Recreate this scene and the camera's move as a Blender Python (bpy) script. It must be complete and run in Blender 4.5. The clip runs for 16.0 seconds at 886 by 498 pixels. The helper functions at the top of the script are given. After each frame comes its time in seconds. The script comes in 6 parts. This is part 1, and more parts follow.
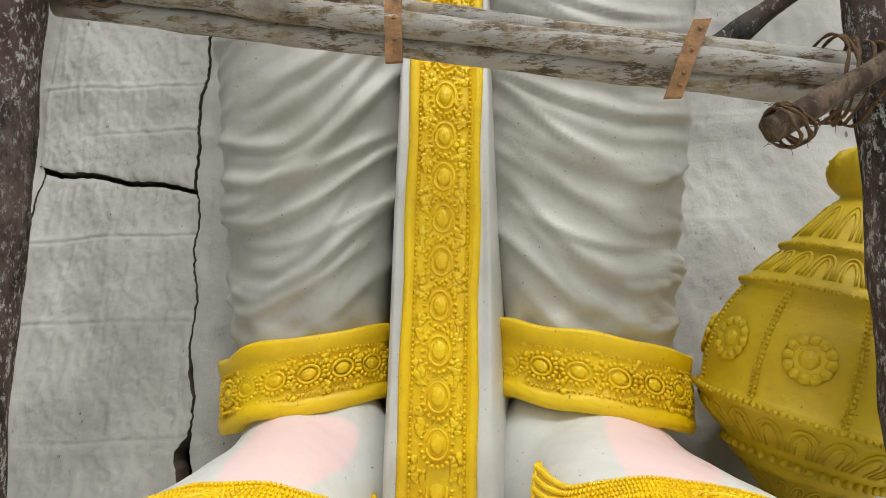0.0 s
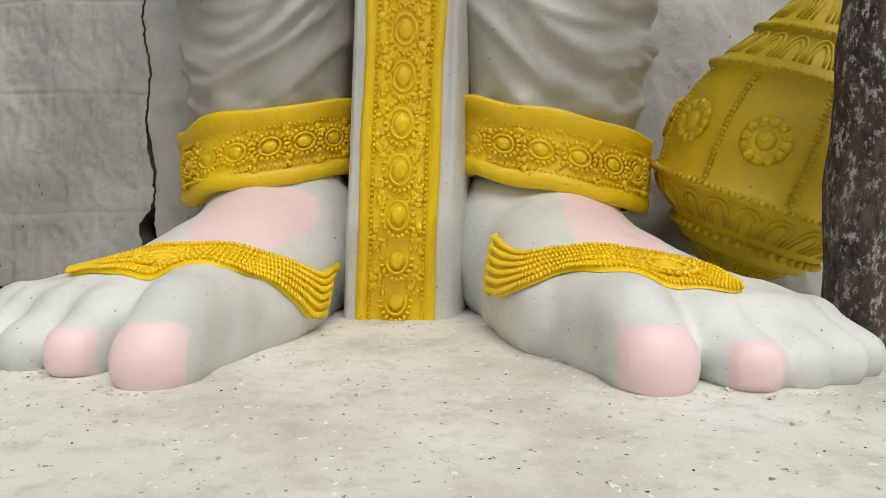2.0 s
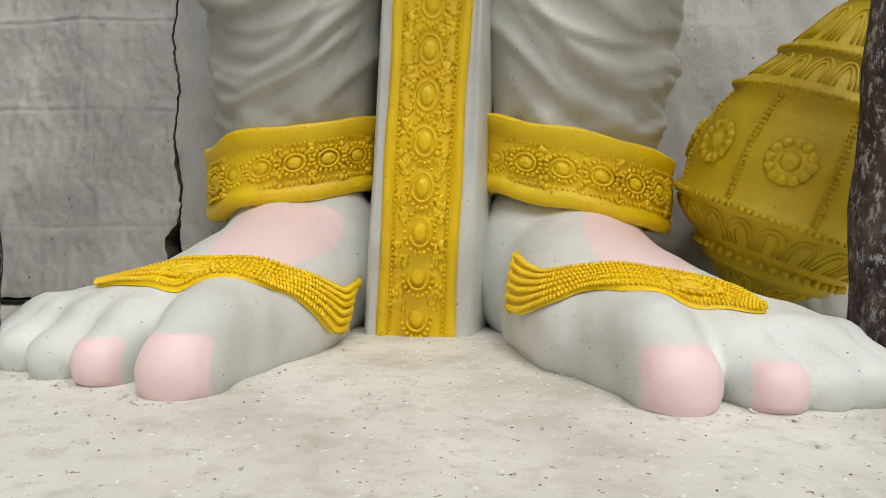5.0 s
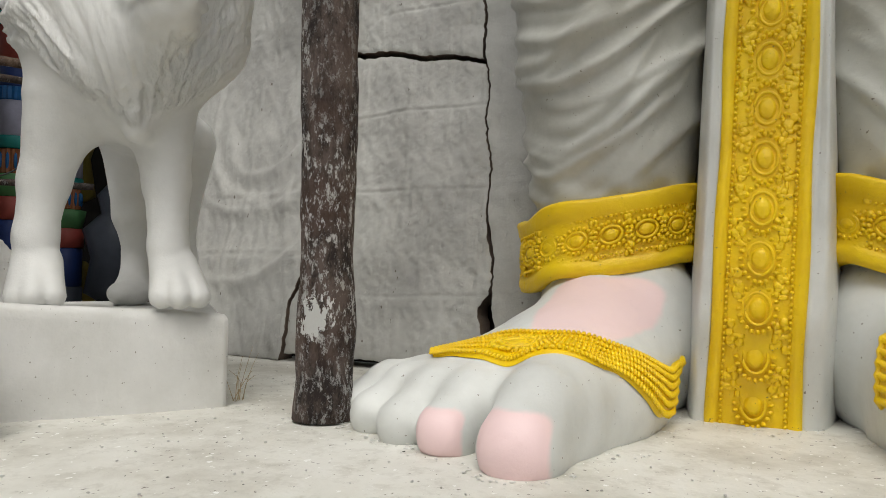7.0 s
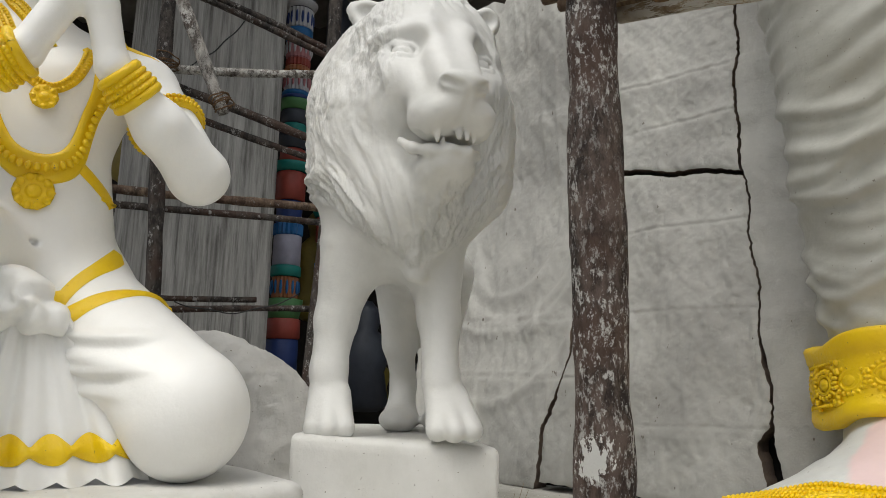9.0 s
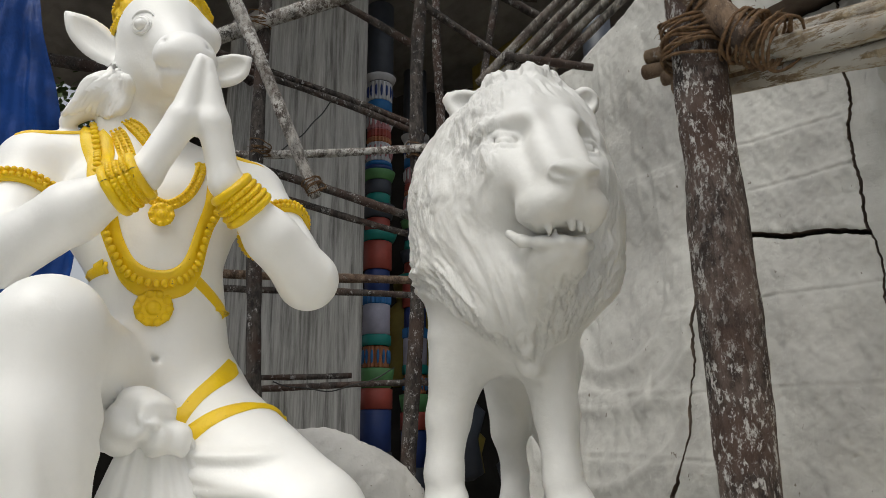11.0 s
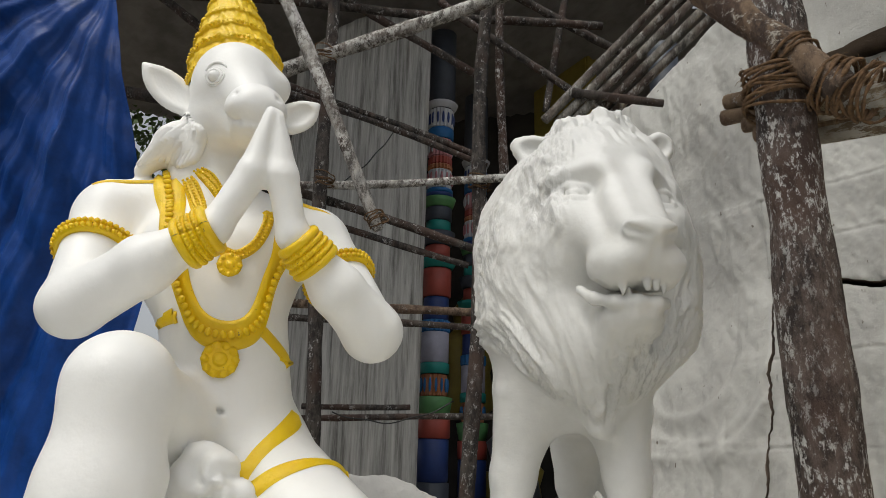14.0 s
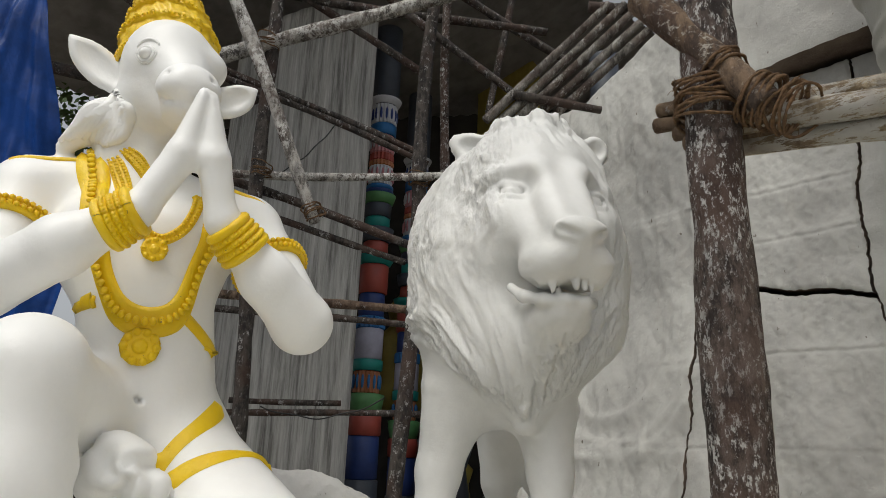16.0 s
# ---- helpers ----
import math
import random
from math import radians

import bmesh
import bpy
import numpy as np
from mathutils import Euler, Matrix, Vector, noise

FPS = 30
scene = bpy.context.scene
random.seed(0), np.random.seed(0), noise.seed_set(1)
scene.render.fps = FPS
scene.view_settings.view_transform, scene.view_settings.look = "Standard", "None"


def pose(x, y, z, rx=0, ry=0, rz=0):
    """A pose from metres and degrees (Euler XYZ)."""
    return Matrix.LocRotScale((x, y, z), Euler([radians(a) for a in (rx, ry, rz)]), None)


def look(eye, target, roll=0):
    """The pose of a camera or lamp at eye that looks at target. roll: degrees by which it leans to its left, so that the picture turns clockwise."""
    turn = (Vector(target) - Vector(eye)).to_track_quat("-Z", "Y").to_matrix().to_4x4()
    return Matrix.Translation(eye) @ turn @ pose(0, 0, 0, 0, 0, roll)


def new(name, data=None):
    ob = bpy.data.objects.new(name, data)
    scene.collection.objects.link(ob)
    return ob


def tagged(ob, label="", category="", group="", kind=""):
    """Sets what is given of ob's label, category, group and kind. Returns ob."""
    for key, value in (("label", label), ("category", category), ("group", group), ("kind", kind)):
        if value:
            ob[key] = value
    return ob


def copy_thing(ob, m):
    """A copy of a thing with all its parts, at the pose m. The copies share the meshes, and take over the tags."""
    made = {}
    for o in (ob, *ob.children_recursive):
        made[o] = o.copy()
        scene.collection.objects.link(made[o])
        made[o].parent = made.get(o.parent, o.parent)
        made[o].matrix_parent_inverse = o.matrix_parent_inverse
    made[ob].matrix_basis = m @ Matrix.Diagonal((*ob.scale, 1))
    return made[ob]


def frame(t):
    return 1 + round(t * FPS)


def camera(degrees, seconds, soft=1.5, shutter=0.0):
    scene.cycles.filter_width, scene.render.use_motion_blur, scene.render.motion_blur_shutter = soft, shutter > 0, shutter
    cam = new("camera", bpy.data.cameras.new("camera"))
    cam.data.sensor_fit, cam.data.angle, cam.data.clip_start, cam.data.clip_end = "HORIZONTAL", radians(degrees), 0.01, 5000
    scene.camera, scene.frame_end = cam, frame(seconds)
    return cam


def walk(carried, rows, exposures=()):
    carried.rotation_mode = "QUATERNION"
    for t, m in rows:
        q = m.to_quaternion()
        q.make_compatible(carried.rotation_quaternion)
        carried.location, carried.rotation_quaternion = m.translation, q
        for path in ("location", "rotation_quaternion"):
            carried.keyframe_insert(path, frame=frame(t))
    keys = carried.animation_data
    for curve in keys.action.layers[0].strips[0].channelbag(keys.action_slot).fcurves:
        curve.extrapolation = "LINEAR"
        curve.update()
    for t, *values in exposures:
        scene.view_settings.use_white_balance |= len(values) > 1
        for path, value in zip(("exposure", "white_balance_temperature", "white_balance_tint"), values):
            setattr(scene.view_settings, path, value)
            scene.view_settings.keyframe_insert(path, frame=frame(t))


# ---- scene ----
cam = camera(65.6, 16.0, soft=0.65)
PATH = [
    (0, (0.15, 0.231, 0.469), (0.03, 2.188, 0.864), -1.2),
    (0.5, (0.158, 0.241, 0.433), (0.065, 2.234, 0.571), -0.7),
    (1, (0.162, 0.243, 0.404), (0.088, 2.24, 0.338), -0.5),
    (1.5, (0.165, 0.247, 0.385), (0.112, 2.239, 0.218), -0.5),
    (2, (0.166, 0.249, 0.377), (0.129, 2.242, 0.215), 0.2),
    (2.5, (0.166, 0.247, 0.373), (0.114, 2.242, 0.237), 0.0),
    (3, (0.169, 0.247, 0.371), (0.117, 2.242, 0.243), 0.3),
    (5.3, (0.155, 0.238, 0.372), (0.041, 2.232, 0.269), 1.1),
    (5.5, (0.141, 0.251, 0.372), (-0.038, 2.24, 0.272), 1.4),
    (6, (0.101, 0.269, 0.378), (-0.321, 2.222, 0.31), 1.1),
    (6.5, (0.055, 0.271, 0.386), (-0.564, 2.173, 0.385), 1.3),
    (7, (0.013, 0.259, 0.394), (-0.832, 2.071, 0.464), 0.8),
    (7.5, (-0.022, 0.232, 0.41), (-1.082, 1.919, 0.588), -0.1),
    (8, (-0.052, 0.215, 0.422), (-1.241, 1.804, 0.671), 1.1),
    (8.5, (-0.082, 0.195, 0.451), (-1.346, 1.71, 0.777), 1.8),
    (9, (-0.109, 0.187, 0.471), (-1.455, 1.62, 0.834), 1.0),
    (9.5, (-0.139, 0.172, 0.491), (-1.566, 1.512, 0.903), 0.1),
    (9.7, (-0.155, 0.161, 0.503), (-1.594, 1.483, 0.926), -0.5),
    (12, (-0.232, 0.144, 0.678), (-1.761, 1.316, 1.215), 1.0),
    (12.5, (-0.251, 0.14, 0.701), (-1.819, 1.265, 1.226), 1.3),
    (13, (-0.247, 0.136, 0.717), (-1.812, 1.249, 1.276), 1.8),
    (13.5, (-0.235, 0.131, 0.718), (-1.797, 1.241, 1.291), 1.4),
    (14, (-0.236, 0.139, 0.712), (-1.806, 1.246, 1.269), 1.5),
    (14.5, (-0.241, 0.138, 0.708), (-1.811, 1.238, 1.279), 1.6),
    (15, (-0.24, 0.146, 0.706), (-1.807, 1.251, 1.274), 1.7),
    (15.5, (-0.241, 0.148, 0.702), (-1.8, 1.27, 1.258), 2.1),
    (16, (-0.233, 0.157, 0.701), (-1.695, 1.402, 1.261), 2.3),
]
walk(cam, [(t, look(eye, target, roll)) for t, eye, target, roll in PATH], [(0, -0.02), (0.5, -0.22), (1.5, -0.27), (3, -0.29), (7, -0.30), (9.5, -0.27), (12, -0.25), (16, -0.28)])

# ---- light ----
world = bpy.data.worlds.new("sky")
scene.world = world
world.use_nodes = True
_n = world.node_tree.nodes
_sky = _n.new("ShaderNodeTexSky")
_sky.sky_type, _sky.sun_disc = "NISHITA", False
_sky.sun_elevation, _sky.sun_rotation = radians(60), radians(162)
_sky.dust_density, _sky.ozone_density = 4.0, 0.6
_n["Background"].inputs["Strength"].default_value = 0.15
_haze = _n.new("ShaderNodeHueSaturation")
_haze.inputs["Saturation"].default_value = 0.25
world.node_tree.links.new(_sky.outputs[0], _haze.inputs["Color"])
world.node_tree.links.new(_haze.outputs[0], _n["Background"].inputs["Color"])
sun = new("sun", bpy.data.lights.new("sun", "SUN"))
sun.data.energy, sun.data.angle, sun.data.color = 1.5, radians(38), (1.0, 0.975, 0.875)
sun.matrix_world = look((0.8, -2.5, 4.6), (0, 0, 0))


# ---- materials ----
def mat(name, build):
    m = bpy.data.materials.new(name)
    m.use_nodes = True
    nt = m.node_tree
    bsdf = nt.nodes["Principled BSDF"]
    build(nt, bsdf)
    return m


def nd(nt, kind, **kw):
    n = nt.nodes.new("ShaderNode" + kind)
    for k, v in kw.items():
        if k in n.inputs:
            n.inputs[k].default_value = v
    return n


def coords(nt, scale=(1, 1, 1), kind="Object"):
    tc = nt.nodes.new("ShaderNodeTexCoord")
    mp = nt.nodes.new("ShaderNodeMapping")
    mp.inputs["Scale"].default_value = scale
    nt.links.new(tc.outputs[kind], mp.inputs["Vector"])
    return mp.outputs[0]


def noise_tex(nt, vec, scale, detail=6.0, rough=0.6):
    n = nd(nt, "TexNoise", Scale=scale, Detail=detail, Roughness=rough)
    nt.links.new(vec, n.inputs["Vector"])
    return n.outputs["Fac"]


def ramp(nt, fac, stops):
    r = nt.nodes.new("ShaderNodeValToRGB")
    el = r.color_ramp.elements
    while len(el) < len(stops):
        el.new(0.5)
    for e, (p, c) in zip(el, stops):
        e.position, e.color = p, (*c, 1)
    nt.links.new(fac, r.inputs[0])
    return r.outputs[0]


def mixc(nt, fac, a, b):
    m = nt.nodes.new("ShaderNodeMix")
    m.data_type = "RGBA"
    for idx, v in ((0, fac), (6, a), (7, b)):
        if isinstance(v, (int, float)):
            m.inputs[idx].default_value = v
        elif isinstance(v, tuple):
            m.inputs[idx].default_value = (*v, 1)
        else:
            nt.links.new(v, m.inputs[idx])
    return m.outputs[2]


def bump(nt, bsdf, height, strength=0.3, dist=0.01, after=None):
    b = nd(nt, "Bump", Strength=strength, Distance=dist)
    nt.links.new(height, b.inputs["Height"])
    if after is not None:
        nt.links.new(after, b.inputs["Normal"])
    nt.links.new(b.outputs[0], bsdf.inputs["Normal"])
    return b.outputs[0]


def painted(base, dark, rough=0.55, specks=True, big=3.0, grain=60.0, relief=0.25, pink=False):
    """Brushed paint on cement: two scales of stain, fine grain, dust specks."""

    def build(nt, bsdf):
        v = coords(nt)
        col = ramp(nt, noise_tex(nt, v, big, 8), ((0.35, dark), (0.62, base)))
        streak = noise_tex(nt, coords(nt, (9, 9, 1.6)), 2.5, 6)
        col = mixc(nt, ramp(nt, streak, ((0.52, (0, 0, 0)), (0.75, (0.35, 0.35, 0.35)))), col, dark)
        if specks:
            sp = noise_tex(nt, v, 95.0, 2, 0.4)
            col = mixc(nt, ramp(nt, sp, ((0.735, (0, 0, 0)), (0.76, (0.75, 0.75, 0.75)))), col, (0.12, 0.09, 0.06))
        if pink:
            at = nt.nodes.new("ShaderNodeAttribute")
            at.attribute_name = "pink"
            col = mixc(nt, at.outputs["Fac"], col, (0.84, 0.63, 0.63))
        nt.links.new(col, bsdf.inputs["Base Color"])
        bsdf.inputs["Roughness"].default_value = rough
        f = bump(nt, bsdf, noise_tex(nt, v, grain, 8, 0.68), relief * 1.3, 0.004)
        bump(nt, bsdf, noise_tex(nt, v, 11.0, 4), 0.25, 0.012, f)

    return build


WHITE = mat("white_statue_paint", painted((0.715, 0.73, 0.71), (0.58, 0.59, 0.565), 0.5, pink=True))
DRAPE = mat("garment_paint", painted((0.52, 0.525, 0.485), (0.37, 0.365, 0.32), 0.45, big=2.6))
BRIGHT = mat("fresh_white_paint", painted((0.90, 0.90, 0.88), (0.84, 0.84, 0.815), 0.42, specks=False, relief=0.12))
def lion_build(nt, bsdf):
    v = coords(nt)
    nt.links.new(ramp(nt, noise_tex(nt, v, 3, 8), ((0.35, (0.60, 0.60, 0.575)), (0.65, (0.73, 0.73, 0.71)))), bsdf.inputs["Base Color"])
    bsdf.inputs["Roughness"].default_value = 0.48
    at = nt.nodes.new("ShaderNodeAttribute")
    at.attribute_name = "pink"
    a = bump(nt, bsdf, noise_tex(nt, v, 45, 8, 0.7), 0.5, 0.004)
    comb = noise_tex(nt, coords(nt, (1.0, 1.0, 0.22)), 48, 5, 0.6)
    b = nd(nt, "Bump", Distance=0.03)
    nt.links.new(at.outputs["Fac"], b.inputs["Strength"])
    nt.links.new(comb, b.inputs["Height"])
    nt.links.new(a, b.inputs["Normal"])
    nt.links.new(b.outputs[0], bsdf.inputs["Normal"])


LIONW = mat("lion_white_paint", lion_build)
def plaster_build(nt, bsdf):
    v = coords(nt)
    col = ramp(nt, noise_tex(nt, v, 1.7, 8, 0.6), ((0.32, (0.30, 0.295, 0.275)), (0.50, (0.41, 0.405, 0.378)), (0.68, (0.50, 0.50, 0.468))))
    drip = noise_tex(nt, coords(nt, (9, 9, 1.2)), 1.6, 8, 0.7)
    col = mixc(nt, ramp(nt, drip, ((0.55, (0, 0, 0)), (0.80, (0.5, 0.5, 0.5)))), col, (0.35, 0.325, 0.285))
    col = mixc(nt, ramp(nt, noise_tex(nt, v, 22, 8, 0.75), ((0.58, (0, 0, 0)), (0.74, (0.4, 0.4, 0.4)))), col, (0.62, 0.62, 0.59))
    col = mixc(nt, ramp(nt, noise_tex(nt, coords(nt, (1, 1, 0.45)), 30, 3, 0.5), ((0.72, (0, 0, 0)), (0.745, (0.8, 0.8, 0.8)))), col, (0.09, 0.065, 0.045))
    nt.links.new(col, bsdf.inputs["Base Color"])
    bsdf.inputs["Roughness"].default_value = 0.62
    a = bump(nt, bsdf, noise_tex(nt, v, 60, 8, 0.8), 0.8, 0.004)
    a = bump(nt, bsdf, noise_tex(nt, coords(nt, (1.0, 1.0, 0.32)), 15, 7, 0.62), 0.36, 0.014, a)
    a = bump(nt, bsdf, noise_tex(nt, v, 7, 8, 0.6), 0.45, 0.02, a)
    pit = ramp(nt, noise_tex(nt, coords(nt, (1.6, 1.6, 0.8)), 26, 5, 0.7), ((0.30, (0, 0, 0)), (0.40, (1, 1, 1))))
    bump(nt, bsdf, pit, 0.5, 0.006, a)


PLASTER = mat("wall_plaster", plaster_build)
PLINTH = mat("plinth_paint", painted((0.72, 0.715, 0.69), (0.58, 0.575, 0.54), 0.65, grain=42, relief=0.5))
ROUGH = mat("rough_cement", painted((0.62, 0.61, 0.58), (0.42, 0.41, 0.39), 0.9, grain=30, relief=1.0))
YELLOW = mat("yellow_paint", painted((0.90, 0.625, 0.002), (0.82, 0.53, 0.002), 0.38, big=6, grain=48, relief=0.75))
OCHRE = mat("yellow_ochre_paint", painted((0.65, 0.47, 0.004), (0.53, 0.36, 0.003), 0.48, big=5, grain=55, relief=0.6))


def floor_build(nt, bsdf):
    v = coords(nt)
    col = ramp(nt, noise_tex(nt, v, 2.2, 9), ((0.32, (0.46, 0.44, 0.38)), (0.5, (0.66, 0.65, 0.595)), (0.68, (0.75, 0.745, 0.70))))
    col = mixc(nt, ramp(nt, noise_tex(nt, v, 14, 8, 0.7), ((0.50, (0, 0, 0)), (0.72, (0.7, 0.7, 0.7)))), col, (0.43, 0.41, 0.35))
    col = mixc(nt, ramp(nt, noise_tex(nt, v, 58, 4, 0.6), ((0.655, (0, 0, 0)), (0.69, (0.85, 0.85, 0.85)))), col, (0.13, 0.11, 0.09))
    col = mixc(nt, ramp(nt, noise_tex(nt, coords(nt, (1.3, 1, 1)), 40, 3, 0.6), ((0.66, (0, 0, 0)), (0.69, (0.9, 0.9, 0.9)))), col, (0.85, 0.85, 0.82))
    nt.links.new(col, bsdf.inputs["Base Color"])
    bsdf.inputs["Roughness"].default_value = 0.75
    f = bump(nt, bsdf, noise_tex(nt, v, 50, 8), 0.6, 0.004)
    bump(nt, bsdf, noise_tex(nt, v, 8, 5), 0.4, 0.02, f)


FLOOR = mat("painted_cement_floor", floor_build)


def bark(base, dark, splash, amount=1.0, spots=(), grain=(1, 1, 0.75), white=(0.52, 0.51, 0.49)):
    """Flaking bark: dark furrows, lighter scales, and lime splashes gathered in patches."""

    def build(nt, bsdf):
        v = coords(nt, (1, 1, 0.45))
        mid = tuple((a + b) / 2 for a, b in zip(base, dark))
        col = ramp(nt, noise_tex(nt, v, 15, 12, 0.78), ((0.43, dark), (0.50, mid), (0.57, base)))
        col = mixc(nt, ramp(nt, noise_tex(nt, coords(nt), 4.0, 4), ((0.46, (0, 0, 0)), (0.60, (0.6, 0.6, 0.6)))), col, (0.075, 0.038, 0.026))
        fac = ramp(nt, noise_tex(nt, coords(nt, grain), 24, 12, 0.82), ((0.55 - splash, (0, 0, 0)), (0.58 - splash, (1, 1, 1))))
        fac2 = ramp(nt, noise_tex(nt, coords(nt), 3.3, 4, 0.6), ((0.38, (0.3 * amount,) * 3), (0.54, (amount,) * 3)))
        m = nt.nodes.new("ShaderNodeMath")
        m.operation = "MULTIPLY"
        nt.links.new(fac, m.inputs[0])
        nt.links.new(fac2, m.inputs[1])
        col = mixc(nt, m.outputs[0], col, white)
        for place, size in spots:
            w = nt.nodes.new("ShaderNodeVectorMath")
            w.operation = "DISTANCE"
            nt.links.new(coords(nt), w.inputs[0])
            w.inputs[1].default_value = place
            k = nd(nt, "Math")
            k.operation = "MULTIPLY_ADD"
            k.inputs[1].default_value, k.inputs[2].default_value = size * 4.5, -size * 2.1
            nt.links.new(noise_tex(nt, coords(nt, (1.2, 1.2, 0.7)), 38, 8, 0.7), k.inputs[0])
            q = nd(nt, "Math")
            q.operation = "ADD"
            nt.links.new(w.outputs["Value"], q.inputs[0])
            nt.links.new(k.outputs[0], q.inputs[1])
            z = nd(nt, "Math")
            z.operation = "LESS_THAN"
            z.inputs[1].default_value = size
            nt.links.new(q.outputs[0], z.inputs[0])
            col = mixc(nt, z.outputs[0], col, (0.72, 0.72, 0.70))
        nt.links.new(col, bsdf.inputs["Base Color"])
        bsdf.inputs["Roughness"].default_value = 0.85
        bump(nt, bsdf, noise_tex(nt, v, 15, 12, 0.78), 1.0, 0.03)

    return build


BARK = mat("pole_bark", bark((0.135, 0.098, 0.082), (0.018, 0.010, 0.008), 0.018, 1.0, (((-1.035, 1.73, 0.27), 0.050),), (2.2, 2.2, 1.1), (0.56, 0.55, 0.53)))
BAMBOO = mat("whitewashed_bamboo", bark((0.50, 0.41, 0.28), (0.22, 0.16, 0.09), 0.085, 1.0, (), (0.3, 1.3, 1.3), (0.60, 0.585, 0.54)))
BROWNWOOD = mat("brown_wood", bark((0.27, 0.19, 0.13), (0.07, 0.045, 0.03), -0.03, 0.7))
FLAKEWOOD = mat("flaking_brown_wood", bark((0.24, 0.16, 0.10), (0.05, 0.03, 0.02), 0.0, 0.9, (), (0.8, 0.8, 1.2), (0.62, 0.58, 0.50)))
TIEWOOD = mat("pale_brown_wood", bark((0.36, 0.26, 0.16), (0.14, 0.09, 0.05), -0.02, 0.6))
DARKPOLE = mat("dark_scaffold_wood", bark((0.09, 0.075, 0.065), (0.018, 0.015, 0.014), -0.01, 0.8))
PALEPOLE = mat("grey_scaffold_wood", bark((0.46, 0.43, 0.39), (0.09, 0.08, 0.07), 0.055, 1.0, (), (1, 1, 0.75), (0.66, 0.65, 0.62)))


def plain(base, rough=0.7, vary=0.75, scale=8.0, relief=0.3):
    def build(nt, bsdf):
        v = coords(nt)
        dark = tuple(c * vary for c in base)
        nt.links.new(ramp(nt, noise_tex(nt, v, scale, 7), ((0.35, dark), (0.65, base))), bsdf.inputs["Base Color"])
        bsdf.inputs["Roughness"].default_value = rough
        bump(nt, bsdf, noise_tex(nt, v, scale * 5, 6), relief, 0.006)

    return build


ROPE = mat("coir_rope", plain((0.22, 0.125, 0.06), 0.95, 0.4, 90, 1.0))
RUST = mat("rusty_strap", plain((0.36, 0.19, 0.08), 0.8, 0.5, 30, 0.6))
# Near-black: painted shade behind the wall cracks, and the dark floor grit.
GAPSHADE_GRIT = mat("gap_shade_and_grit", plain((0.03, 0.027, 0.025), 0.95, 0.6))
TARP = mat("blue_tarpaulin", plain((0.011, 0.062, 0.28), 0.40, 0.5, 5, 0.7))
TARP.node_tree.nodes["Principled BSDF"].inputs["Specular IOR Level"].default_value = 0.18
SHEET = mat("roof_sheet", plain((0.30, 0.29, 0.28), 0.7, 0.6, 3))
# Near-black colour carries the shade of the roofed background.
SHADEWALL = mat("shed_shade_black", plain((0.05, 0.045, 0.04), 0.9, 0.5, 2))
GROUND = mat("ground_earth", plain((0.22, 0.19, 0.15), 0.95, 0.7, 1.2))
LEAF = mat("leaf_green", plain((0.07, 0.12, 0.03), 0.6, 0.5, 4))
COL = {k: mat("column_" + k, plain(c, 0.5, 0.8, 9)) for k, c in dict(
    white=(0.62, 0.63, 0.66), blue=(0.02, 0.16, 0.42), teal=(0.01, 0.25, 0.22), red=(0.38, 0.07, 0.05), pink=(0.55, 0.24, 0.26),
    lilac=(0.42, 0.42, 0.52), green=(0.10, 0.28, 0.10), dark=(0.05, 0.06, 0.08), orange=(0.45, 0.17, 0.07), navy=(0.02, 0.05, 0.2), yellow=(0.28, 0.22, 0.04)).items()}


def panel_build(nt, bsdf):
    v = coords(nt, (5, 5, 0.22))
    col = ramp(nt, noise_tex(nt, v, 4, 10, 0.7), ((0.34, (0.15, 0.145, 0.135)), (0.5, (0.40, 0.395, 0.37)), (0.68, (0.60, 0.595, 0.57))))
    col = mixc(nt, ramp(nt, noise_tex(nt, coords(nt, (2, 2, 0.6)), 1.2, 6), ((0.55, (0, 0, 0)), (0.8, (0.5, 0.5, 0.5)))), col, (0.15, 0.12, 0.09))
    nt.links.new(col, bsdf.inputs["Base Color"])
    bsdf.inputs["Roughness"].default_value = 0.85
    bump(nt, bsdf, noise_tex(nt, v, 9, 8), 0.6, 0.02)


PANEL = mat("weathered_grey_render", panel_build)


# ---- mesh tools ----
class Build:
    """Collects vertices and faces of several materials for one mesh."""

    def __init__(self, *mats):
        self.v, self.f, self.m, self.mats, self.n, self.pink = [], [], [], mats, 0, []

    def add(self, verts, faces, mi=0, pink=None):
        verts = np.asarray(verts, float)
        self.v.append(verts)
        n = self.n
        self.f.extend([[i + n for i in f] for f in (faces.tolist() if isinstance(faces, np.ndarray) else faces)])
        self.m.extend([mi] * len(faces))
        self.pink.append(np.zeros(len(verts)) if pink is None else pink)
        self.n += len(verts)
        return self

    def mesh(self, name, smooth=True):
        me = bpy.data.meshes.new(name)
        me.from_pydata(np.concatenate(self.v).tolist(), [], self.f)
        for m in self.mats:
            me.materials.append(m)
        me.polygons.foreach_set("material_index", self.m)
        me.polygons.foreach_set("use_smooth", [smooth] * len(self.f))
        p = np.concatenate(self.pink)
        if p.any():
            me.attributes.new("pink", "FLOAT", "POINT").data.foreach_set("value", p)
        me.update()
        return me

    def thing(self, name, label="", category="", parent=None, smooth=True, group="", kind=""):
        ob = new(name, self.mesh(name, smooth))
        ob.parent = parent
        return tagged(ob, label, category, group, kind)


